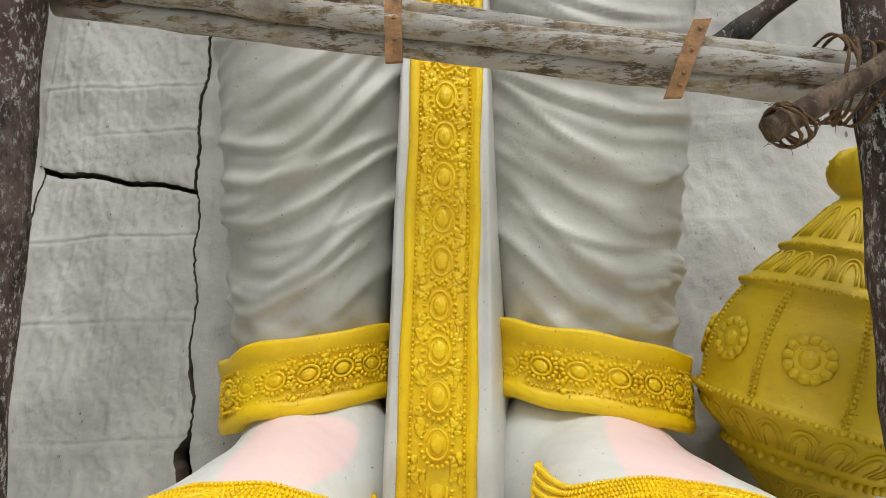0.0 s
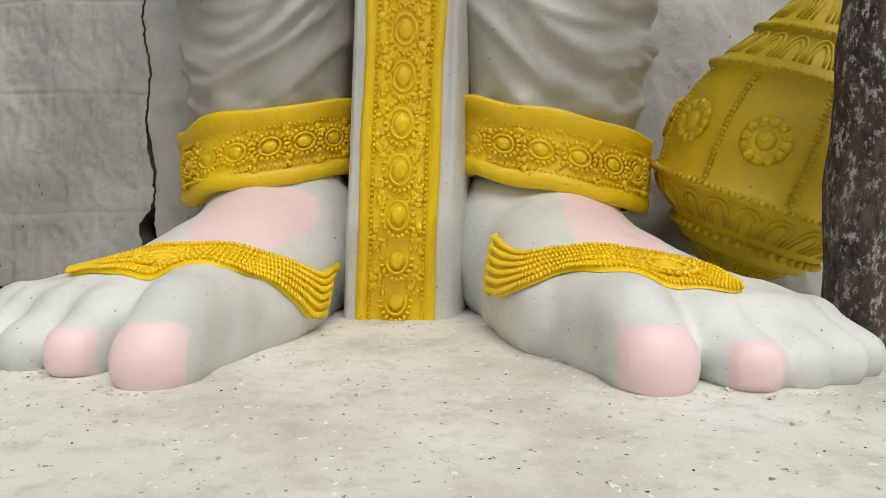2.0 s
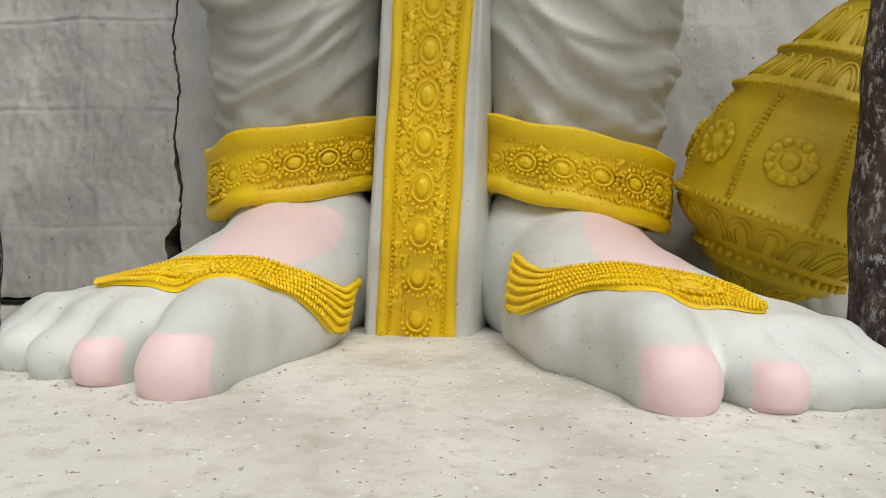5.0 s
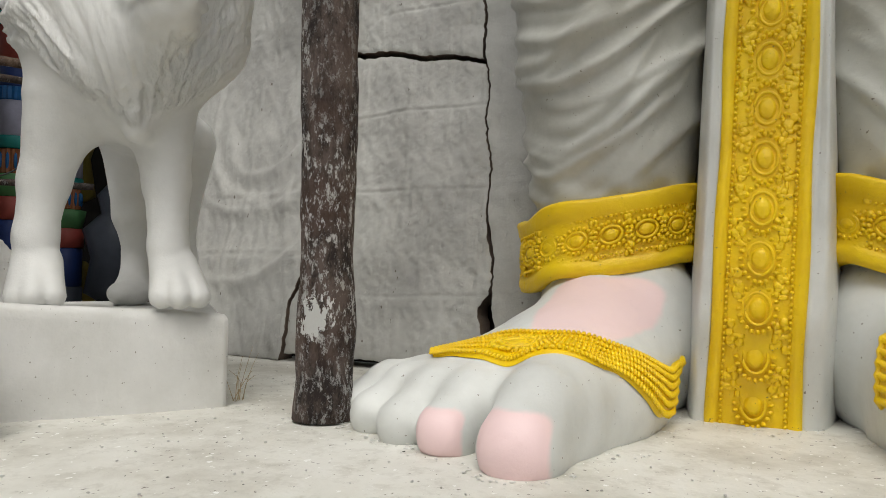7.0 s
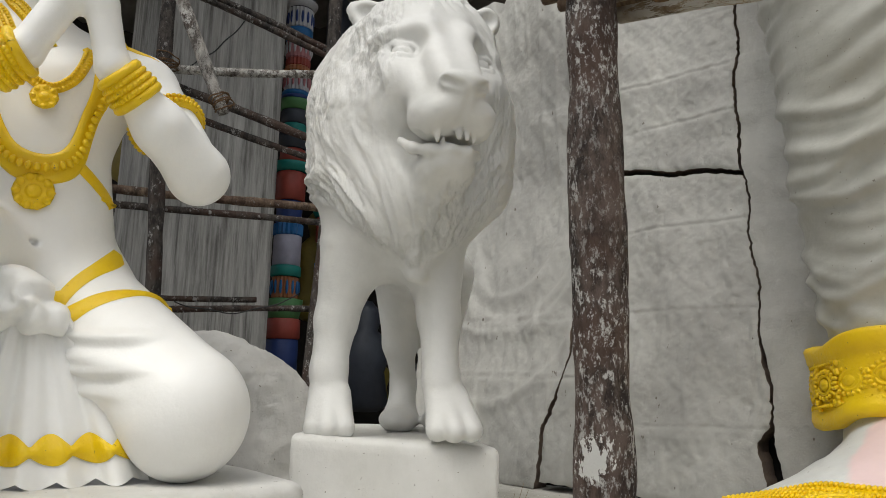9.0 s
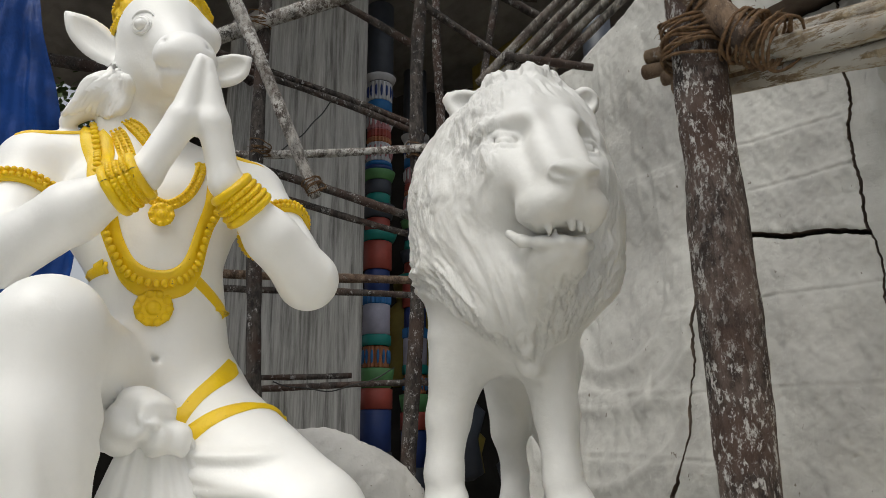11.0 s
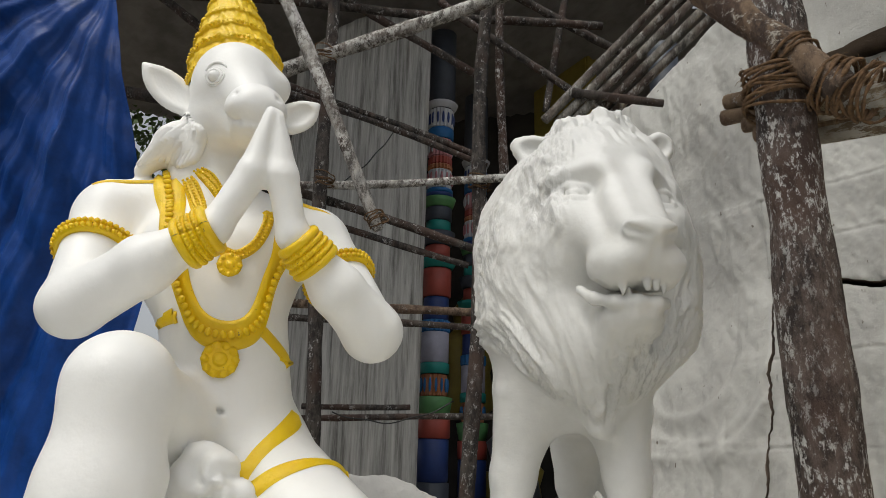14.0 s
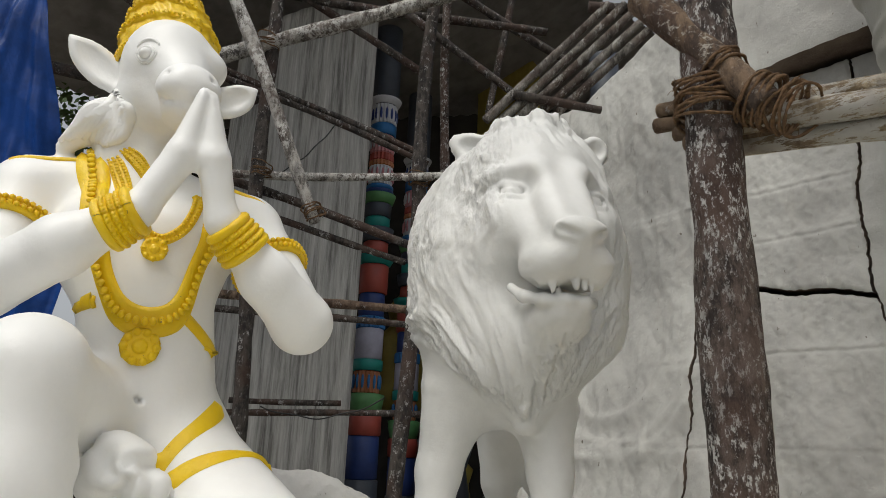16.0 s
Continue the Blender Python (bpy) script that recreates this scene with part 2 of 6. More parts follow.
def grid_faces(nu, nv, wrap=False):
    """Quads of a grid with nu columns (wrapped round or not) and nv rows; vertex index = row * nu + column."""
    out = []
    for r in range(nv - 1):
        for c in range(nu if wrap else nu - 1):
            d = (c + 1) % nu
            out.append((r * nu + c, r * nu + d, (r + 1) * nu + d, (r + 1) * nu + c))
    return out


def frames_along(pts):
    pts = np.asarray(pts, float)
    t = np.gradient(pts, axis=0)
    t /= np.linalg.norm(t, axis=1)[:, None] + 1e-9
    ref = np.array([0.0, 0.0, 1.0]) if abs(t[:, 2]).mean() < 0.8 else np.array([0.0, 1.0, 0.0])
    s = np.cross(t, ref)
    s /= np.linalg.norm(s, axis=1)[:, None] + 1e-9
    return pts, t, s, np.cross(s, t)


def tube(pts, radii, sides=8, caps=True):
    pts, t, s, u = frames_along(pts)
    radii = np.broadcast_to(np.asarray(radii, float), (len(pts),))
    a = np.linspace(0, 2 * np.pi, sides, endpoint=False)
    v = pts[:, None] + radii[:, None, None] * (np.cos(a)[None, :, None] * s[:, None] + np.sin(a)[None, :, None] * u[:, None])
    v = v.reshape(-1, 3)
    f = grid_faces(sides, len(pts), True)
    if caps:
        f += [tuple(range(sides))[::-1], tuple(range((len(pts) - 1) * sides, len(pts) * sides))]
    return v, f


def resample(pts, n, closed=False):
    """n points along a smooth line through pts."""
    pts = np.asarray(pts, float)
    if closed:
        pts = np.vstack([pts, pts[:1]])
    d = np.r_[0, np.cumsum(np.linalg.norm(np.diff(pts, axis=0), axis=1))]
    x = np.linspace(0, d[-1], n, endpoint=not closed)
    m = np.gradient(pts, d, axis=0)
    i = np.clip(np.searchsorted(d, x, "right") - 1, 0, len(d) - 2)
    h = (d[i + 1] - d[i])[:, None]
    q = ((x - d[i]) / (d[i + 1] - d[i]))[:, None]
    return (2 * q**3 - 3 * q**2 + 1) * pts[i] + (q**3 - 2 * q**2 + q) * h * m[i] + (-2 * q**3 + 3 * q**2) * pts[i + 1] + (q**3 - q**2) * h * m[i + 1]


def blob(c, r, n=8, rows=5, axes=None):
    """A low ellipsoid; axes: three unit rows."""
    ph = np.linspace(0, np.pi, rows)
    th = np.linspace(0, 2 * np.pi, n, endpoint=False)
    v = np.array([[np.sin(p) * np.cos(t), np.sin(p) * np.sin(t), np.cos(p)] for p in ph for t in th]) * np.asarray(r, float)
    if axes is not None:
        v = v @ np.asarray(axes, float)
    return v + np.asarray(c, float), grid_faces(n, rows, True)


def revolve(profile, n=48):
    """profile rows of (s, radius) round the z axis."""
    th = np.linspace(0, 2 * np.pi, n, endpoint=False)
    v = np.array([[r * np.cos(t), r * np.sin(t), s] for s, r in profile for t in th])
    return v, grid_faces(n, len(profile), True)


def fbm(P, scale, octaves=4, seed=0.0):
    """Cheap smooth noise, about -1 to 1, at the rows of P."""
    P = np.asarray(P, float) * scale + seed
    out, amp = np.zeros(len(P)), 1.0
    for o in range(octaves):
        x, y, z = P.T
        w = np.sin(x + 1.7 * np.sin(0.9 * y + 0.3 * o) + 0.6 * z) + np.sin(y * 1.1 + 1.5 * np.sin(z * 0.8 + o) - 0.4 * x) + np.sin(z * 0.95 + 1.6 * np.sin(1.05 * x - o) + 0.5 * y)
        out += amp * w / 3
        P, amp = P[:, [1, 2, 0]] * 1.93 + 5.1, amp * 0.52
    return out


# ---- smooth solids ----
class Solid:
    """Rounded forms blended into one surface."""

    def __init__(self):
        self.items = []

    def ell(self, c, r, k=0.03, axes=None, cut=False):
        self.items.append(("e", np.array(c, float), np.array(r, float), None if axes is None else np.array(axes, float), k, cut))
        return self

    def cone(self, a, b, ra, rb, k=0.03, cut=False):
        self.items.append(("c", np.array(a, float), np.array(b, float), (ra, rb), k, cut))
        return self

    @staticmethod
    def one(it, P):
        if it[0] == "e":
            q = P - it[1]
            if it[3] is not None:
                q = q @ it[3].T
            k0 = np.sqrt(((q / it[2]) ** 2).sum(-1)) + 1e-9
            k1 = np.sqrt(((q / it[2] ** 2) ** 2).sum(-1)) + 1e-9
            return k0 * (k0 - 1) / k1
        a, b, (ra, rb) = it[1], it[2], it[3]
        d = b - a
        t = np.clip(((P - a) @ d) / (d @ d), 0, 1)
        return np.linalg.norm(P - a - t[..., None] * d, axis=-1) - (ra + (rb - ra) * t)

    @staticmethod
    def join(f, g, k, cut):
        if cut:
            h = np.maximum(k - np.abs(f + g), 0) / k
            return np.maximum(f, -g) + h * h * k / 4
        h = np.maximum(k - np.abs(f - g), 0) / k
        return np.minimum(f, g) - h * h * k / 4

    def at(self, P):
        f = np.full(P.shape[:-1], 1.0)
        for it in self.items:
            f = self.join(f, self.one(it, P), it[-2], it[-1])
        return f

    def snap(self, P, lift=0.0, rounds=8):
        P = np.array(P, float)
        for _ in range(rounds):
            f = self.at(P)
            g = np.stack([self.at(P + e) - f for e in np.eye(3) * 1e-3], -1) / 1e-3
            n = g / (np.linalg.norm(g, axis=-1, keepdims=True) + 1e-6)
            P = P - (f - lift)[:, None] * n * 0.9
        return P, n

    def surface(self, h):
        lo, hi = np.full(3, 9e9), np.full(3, -9e9)
        boxes = []
        for it in self.items:
            if it[0] == "e":
                r = it[2].max() if it[3] is not None else it[2]
                a, b = it[1] - r, it[1] + r
            else:
                r = max(it[3])
                a, b = np.minimum(it[1], it[2]) - r, np.maximum(it[1], it[2]) + r
            boxes.append((a - 2.5 * it[-2] - 6 * h, b + 2.5 * it[-2] + 6 * h))
            if not it[-1]:
                lo, hi = np.minimum(lo, a), np.maximum(hi, b)
        lo, hi = lo - 4 * h, hi + 4 * h
        n = np.ceil((hi - lo) / h).astype(int)
        F = np.full(n, 1.0)
        ax = [lo[i] + h * np.arange(n[i]) for i in range(3)]
        for it, (a, b) in zip(self.items, boxes):
            i0 = np.clip(((a - lo) / h).astype(int), 0, n - 1)
            i1 = np.clip(((b - lo) / h).astype(int) + 1, 1, n)
            sl = tuple(slice(i0[k], i1[k]) for k in range(3))
            P = np.stack(np.meshgrid(*[ax[k][sl[k]] for k in range(3)], indexing="ij"), -1)
            F[sl] = self.join(F[sl], self.one(it, P), it[-2], it[-1])
        return nets(F, lo, h)


def nets(F, lo, h):
    """The zero surface of a field, as quads."""
    n = np.array(F.shape)
    c = n - 1
    tot, cnt = np.zeros((*c, 3)), np.zeros(c)
    quads = []
    idx = np.arange(np.prod(c)).reshape(c)
    for ax in range(3):
        o = [k for k in range(3) if k != ax]
        A = np.take(F, range(n[ax] - 1), ax)
        B = np.take(F, range(1, n[ax]), ax)
        cross = (A < 0) != (B < 0)
        I = np.argwhere(cross)
        keep = np.all([(I[:, k] > 0) & (I[:, k] < n[k] - 1) for k in o], axis=0)
        I = I[keep]
        fa, fb = A[tuple(I.T)], B[tuple(I.T)]
        p = I.astype(float)
        p[:, ax] += fa / (fa - fb)
        ring = []
        for d0, d1 in ((-1, -1), (0, -1), (0, 0), (-1, 0)):
            J = I.copy()
            J[:, o[0]] += d0
            J[:, o[1]] += d1
            np.add.at(tot, tuple(J.T), p)
            np.add.at(cnt, tuple(J.T), 1)
            ring.append(idx[tuple(J.T)])
        q = np.stack(ring, 1)
        flip = (fa < 0) != (ax == 1)
        q[~flip] = q[~flip][:, ::-1]
        quads.append(q)
    q = np.concatenate(quads)
    used = cnt.ravel() > 0
    ren = np.cumsum(used) - 1
    v = (tot.reshape(-1, 3)[used] / cnt.ravel()[used][:, None]) * h + lo
    return v, ren[q]


def normals_of(v, q):
    fn = np.cross(v[q[:, 2]] - v[q[:, 0]], v[q[:, 3]] - v[q[:, 1]])
    n = np.zeros_like(v)
    for k in range(4):
        np.add.at(n, q[:, k], fn)
    return n / (np.linalg.norm(n, axis=1)[:, None] + 1e-12)


def smoothstep(a, b, x):
    t = np.clip((x - a) / (b - a), 0, 1)
    return t * t * (3 - 2 * t)


def medallion(b, c, right, up, out, w, hgt, mi, beads=14):
    """An oval boss with a ring of beads, on a surface at c."""
    A = np.array([right, up, out])
    c = np.asarray(c, float)
    b.add(*blob(c, (w * 0.40, hgt * 0.40, 0.008), 14, 6, A), mi)
    a = np.linspace(0, 2 * np.pi, 20, endpoint=False)
    ring = c + np.cos(a)[:, None] * A[0] * w * 0.56 + np.sin(a)[:, None] * A[1] * hgt * 0.56
    rv, rf = tube(np.vstack([ring, ring[:1]]), w * 0.085, 6, False)
    b.add(rv, rf, mi)
    for k in range(beads):
        t = 2 * np.pi * k / beads
        p = c + np.cos(t) * A[0] * w * 0.82 + np.sin(t) * A[1] * hgt * 0.82
        b.add(*blob(p, (w * 0.15, w * 0.125, 0.006), 7, 4, np.array([np.cos(t) * A[0] + np.sin(t) * A[1], -np.sin(t) * A[0] + np.cos(t) * A[1], A[2]])), mi)


def rosette(b, c, right, up, out, r, mi, petals=9):
    A = np.array([right, up, out])
    c = np.asarray(c, float)
    b.add(*blob(c, (r * 0.42, r * 0.42, r * 0.22), 12, 6, A), mi)
    b.add(*blob(c, (r * 0.97, r * 0.97, r * 0.06), 24, 7, A), mi)
    for k in range(petals):
        t = 2 * np.pi * k / petals
        b.add(*blob(c + (np.cos(t) * A[0] + np.sin(t) * A[1]) * r * 0.76, (r * 0.25, r * 0.25, r * 0.15), 8, 5, A), mi)


def bead_strip(b, solid, p0, p1, rows, mi, n, thick=0.012, beads=True, front=False):
    """A band between two lines laid on a solid: a padded sheet with beaded cords on it."""
    e0, e1 = resample(p0, n), resample(p1, n)
    ws = np.linspace(0, 1, 2 * rows + 1)
    P = np.concatenate([e0 * (1 - w) + e1 * w for w in ws])
    lift = np.repeat([thick * 0.1 if k in (0, 2 * rows) else thick * (0.6 if k % 2 == 0 else 0.95) for k in range(2 * rows + 1)], n)
    if front:
        given = P.copy()
        P[:, 1] = 0.5
        for _ in range(70):
            P[:, 1] -= 0.8 * solid.at(P)
        P = np.where((P[:, 1] < -0.1)[:, None], given, P)
    S, N = solid.snap(P, 0.0)
    S = S + N * lift[:, None]
    b.add(S, grid_faces(n, 2 * rows + 1), mi)
    b.add(*tube(S[n - 1 :: n] - N[n - 1 :: n] * 0.002, thick * 0.7, 6), mi)
    if beads:
        for k in range(rows):
            row = S[(2 * k + 1) * n : (2 * k + 2) * n]
            nr = N[(2 * k + 1) * n : (2 * k + 2) * n]
            size = 0.40 * np.linalg.norm(e1 - e0, axis=1).mean() / rows
            tg = np.gradient(row, axis=0)
            for j in range(0, n, 1):
                a1 = tg[j] / (np.linalg.norm(tg[j]) + 1e-9)
                a2 = np.cross(nr[j], a1)
                b.add(*blob(row[j], (min(size, 0.46 * np.linalg.norm(tg[j])), size * 0.85, size * 0.42), 7, 5, np.array([a1, a2, nr[j]])), mi)


# ---- large structure ----
def slab(name, x0, x1, y0, y1, z0, z1, material, label="", category="", kind="structure", bevel=0.0):
    bm = bmesh.new()
    bmesh.ops.create_cube(bm, size=1.0)
    for v in bm.verts:
        v.co = ((x0 + x1) / 2 + v.co.x * (x1 - x0), (y0 + y1) / 2 + v.co.y * (y1 - y0), (z0 + z1) / 2 + v.co.z * (z1 - z0))
    if bevel:
        bmesh.ops.bevel(bm, geom=bm.edges[:], offset=bevel, segments=2, affect="EDGES")
    me = bpy.data.meshes.new(name)
    bm.to_mesh(me)
    bm.free()
    me.materials.append(material)
    return tagged(new(name, me), label, category, "", kind)


# Platform floor: uneven painted cement.
xs, ys = np.linspace(-4.0, 4.0, 130), np.linspace(-1.2, 3.4, 90)
gx, gy = np.meshgrid(xs, ys)
P = np.stack([gx.ravel(), gy.ravel(), np.zeros(gx.size)], -1)
P[:, 2] = 0.004 * fbm(P, 3.0, 4, 2.0) - 0.004
fl = Build(FLOOR)
fl.add(P, grid_faces(130, 90))
edge = [(-4.0, -1.2, 0), (4.0, -1.2, 0), (4.0, -1.2, -0.5), (-4.0, -1.2, -0.5)]
fl.add(edge, [(0, 1, 2, 3)])
fl.thing("floor", "off-white painted cement floor with grit and dirt", "floor", kind="structure")

gr = Build(GROUND)
gr.add([(-400, -400, -0.5), (400, -400, -0.5), (400, 400, -0.5), (-400, 400, -0.5)], [(0, 1, 2, 3)])
gr.thing("ground", "bare trodden earth around the platform", "ground", kind="structure")


def wall_y(x, z):
    """The leaning face of the plastered rear wall."""
    return 2.74 + 0.27 * np.minimum(z, 1.5) + 0.10 * np.maximum(z - 1.5, 0) + 0.04 * np.sin(1.3 * x)


RAWEDGE = mat("broken_cement_edge", painted((0.20, 0.15, 0.115), (0.07, 0.05, 0.04), 0.95, grain=60, relief=1.0))


def wall_piece(name, x0, x1, zlo, zhi, nx, nz, proud=0.0, seed=0.0, label="", fold=None):
    """A plastered block of the wall between two heights given as functions of x, with thickness."""
    u, w = np.meshgrid(np.linspace(0, 1, nx), np.linspace(0, 1, nz))
    u, w = u.ravel(), w.ravel()
    xa, xb = (x0(1.4), x1(1.4)) if callable(x0) else (x0, x1)
    lo, hi = zlo(xa + u * (xb - xa)), zhi(xa + u * (xb - xa))
    z = lo + w * (hi - lo)
    a0, a1 = (x0(z), x1(z)) if callable(x0) else (x0 + 0 * z, x1 + 0 * z)
    x = a0 + u * (a1 - a0) + 0.0045 * fbm(np.stack([z * 0 + seed, z, z * 0], -1), 90.0, 4) * ((u < 0.001) | (u > 0.999))
    z = z + 0.003 * fbm(np.stack([x, 0 * x + seed, 0 * x], -1), 90.0, 4) * ((w < 0.001) | (w > 0.999))
    y = wall_y(x, z) - proud
    Q = np.stack([x, z * 0, z], -1)
    # Slow swells, trowelled drips, and two thin seams between courses.
    y = y - 0.030 * fbm(Q, 2.3, 3, seed) - 0.011 * fbm(Q * np.array([2.0, 1, 0.8]), 7.0, 2, seed + 3) - 0.006 * np.maximum(0, fbm(Q * np.array([4.5, 1, 0.7]), 15.0, 3, seed)) - 0.0026 * fbm(Q, 75.0, 3, seed) - 0.010 * np.abs(fbm(Q * np.array([1.2, 1, 0.8]), 12.0, 2, seed + 11)) - 0.006 * np.maximum(0, fbm(Q, 34.0, 2, seed + 7) - 0.45)
    zs = z + 0.012 * fbm(Q, 5.0, 3, seed + 5)
    for level in (0.30, 0.47, 0.75, 1.12, 1.62, 1.86, 2.15):
        y = y + (0.007 * np.exp(-(((zs - level) / 0.007) ** 2)) - 0.010 * smoothstep(level + 0.05, level, zs) * smoothstep(level - 0.16, level, zs)) * smoothstep(-0.25, 0.2, fbm(Q, 3.1, 2, level * 9 + seed))
    if fold is not None:
        y = y - fold(x, z)
    e = np.minimum(np.minimum(u, 1 - u) * (a1 - a0), np.minimum(w, 1 - w) * (hi - lo))
    y = y + 0.006 * (1 - smoothstep(0, 0.014, e))
    V = np.stack([x, y, z], -1)
    B = V.copy()
    B[:, 1] = wall_y(x, z) + 0.10
    b = Build(PLASTER, RAWEDGE)
    n = nx * nz
    f = grid_faces(nx, nz)
    border = [i for i in range(nx)] + [r * nx + nx - 1 for r in range(1, nz)] + [(nz - 1) * nx + c for c in range(nx - 2, -1, -1)] + [r * nx for r in range(nz - 2, 0, -1)]
    f2 = [(a, a + n, c + n, c) for a, c in zip(border, border[1:] + border[:1])]
    W = np.vstack([V, B])
    b.add(W, f)
    b.add(W, f2, 1)
    return b.thing(name, label, "wall", kind="structure")


def hump(x, z):
    """Swagged cloth-like ridges in the plaster beside the lion."""
    out = 0
    for k, (cx, cz, r) in enumerate(((-2.25, 1.25, 0.30), (-2.25, 1.25, 0.42), (-2.30, 1.30, 0.55), (-2.35, 1.1, 0.66))):
        d = np.hypot(x - cx, (z - cz) * 0.9) - r + 0.05 * fbm(np.stack([x, 0 * x, z], -1), 4.0, 3, k * 1.7)
        out = out + 0.014 * np.exp(-((d / np.where(d > 0, 0.05, 0.02)) ** 2)) * smoothstep(cz + 0.1, cz - 0.2, z)
    return out


crack = lambda x: 1.475 - 0.2 * np.clip(x + 1.85, 0, 0.9) + 0.008 * np.sin(19 * x)
G = 0.0042
CL = lambda z: -1.84 - 0.09 * smoothstep(0.55, 0.25, z) + 0.006 * np.sin(23 * z)
CR = lambda z: -0.90 - 0.135 * np.minimum(z, 1.6) + 0.008 * np.sin(17 * z)
wall_piece("wall_panel", lambda z: CL(z) + G + 0.014 * smoothstep(0.46, 0.36, z), lambda z: CR(z) - G - 0.055 * smoothstep(0.34, 0.24, z) - 0.009 * smoothstep(0.15, 0.0, np.abs(z - 0.52)), lambda x: 0 * x + 0.03, lambda x: crack(x) - 0.016 + 0.006 * np.clip(x + 1.85, 0, 0.9), 110, 190, 0.0, 1.0, "off-white plastered wall block with cracks along its edges")
wall_piece("wall_upper", lambda z: 0 * z - 1.86, lambda z: CR(z) - G, lambda x: crack(x) + 0.013 - 0.005 * np.clip(x + 1.85, 0, 0.9), lambda x: 2.42 + 0 * x, 110, 130, 0.012, 1.0, "off-white rough plastered wall above a long crack")
wall_piece("wall_top_block", -1.58, 0.2, lambda x: 2.46 + 0 * x, lambda x: 4.6 + 0 * x, 60, 70, 0.14, 9.0, "off-white plastered block jutting over a dark gap")
wall_piece("wall_left", lambda z: 0 * z - 2.85 - 0.14 * smoothstep(0.5, 0.8, z) * smoothstep(1.75, 1.35, z), lambda z: CL(z) - G, lambda x: 0 * x, lambda x: 2.78 + 0.42 * np.clip(x + 2.72, 0, 0.87), 130, 240, 0.0, 1.0, "off-white plastered wall with swagged ridges", hump)
wall_piece("wall_right", lambda z: CR(z) + G, lambda z: 0 * z + 3.6, lambda x: 0 * x, lambda x: 2.42 + 0 * x, 260, 160, 0.0, 1.0, "grey-white plastered wall behind the statue")
wall_piece("wall_top_right", 0.22, 3.6, lambda x: 2.46 + 0 * x, lambda x: 4.6 + 0 * x, 80, 50, 0.05, 3.0, "off-white plastered upper wall")
# Flat backing sheet whose near-black colour puts shade into the cracks.
bk = Build(GAPSHADE_GRIT)
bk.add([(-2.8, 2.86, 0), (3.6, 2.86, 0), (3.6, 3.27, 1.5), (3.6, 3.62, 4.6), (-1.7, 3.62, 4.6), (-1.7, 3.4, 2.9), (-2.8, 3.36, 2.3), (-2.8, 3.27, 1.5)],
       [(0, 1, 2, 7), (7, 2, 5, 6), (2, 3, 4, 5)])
bk.thing("wall_backing", "near-black sheet painting shade into the cracks between the plaster blocks", "wall", kind="structure")


# ---- poles ----
def pole(p0, p1, r0, r1, material, label, name="scaffold_pole", wob=0.012, sides=14, seed=0.0, group="scaffold poles", rows=46):
    t = np.linspace(0, 1, rows)[:, None]
    p0, p1 = np.array(p0, float), np.array(p1, float)
    pts = p0 * (1 - t) + p1 * t
    L = np.linalg.norm(p1 - p0)
    pts = pts + wob * np.stack([np.sin(2.1 * t[:, 0] * L + seed), np.sin(1.7 * t[:, 0] * L + 2 * seed), 0.4 * np.sin(2.9 * t[:, 0] * L + seed)], -1)
    rad = (r0 + (r1 - r0) * t[:, 0]) * (1 + 0.05 * np.sin(7.3 * t[:, 0] * L + seed) + 0.03 * np.sin(17 * t[:, 0] * L + 2 * seed))
    v, f = tube(pts, rad, sides)
    c = np.repeat(pts, sides, 0)
    k = fbm(v, 22.0, 3, seed)
    v = c + (v - c) * (1 + 0.06 * k)[:, None]
    b = Build(material)
    b.add(v, f)
    return b.thing(name, label, "pole", group=group)


pole((-1.063, 1.80, 0.0), (-1.03, 1.82, 3.2), 0.076, 0.070, BARK, "thick dark bark scaffold pole splashed with white paint", sides=22, seed=1.0, rows=90, wob=0.008)
pole((1.145, 1.92, 0.0), (1.19, 1.88, 3.2), 0.082, 0.072, BARK, "dark bark scaffold pole with white paint splashes", sides=22, seed=4.0, rows=90, wob=0.008)
BARZ = lambda x: 1.385 - 0.178 * x + 0.03 * np.clip(-0.7 - x, 0, 1) * 3
for k, (dz, dy, r, e0, e1) in enumerate(((0.052, 0.0, 0.034, -1.02, 1.16), (0.0, -0.03, 0.036, -1.02, 1.12), (-0.045, 0.005, 0.033, -1.03, 1.18), (0.005, 0.04, 0.034, -1.02, 1.15))):
    pole((e0, 1.915 + dy, BARZ(e0) + dz), (e1, 1.90 + dy, BARZ(e1) + dz), r, r * 0.9, BAMBOO, "whitewashed bamboo rail lashed across the scaffold poles", "bamboo_rail", 0.006, 12, k * 1.7, "bamboo rails", 70)
pole((-1.22, 1.75, 2.03), (-0.885, 1.765, 1.56), 0.050, 0.040, FLAKEWOOD, "brown slanting brace pole lashed with rope", "brace_pole", 0.004, 16, 2.0)
pole((0.80, 1.74, 1.02), (1.30, 1.80, 1.30), 0.030, 0.028, BROWNWOOD, "short brown stick tied to the scaffold pole", "tie_stick", 0.004, 12, 3.0)


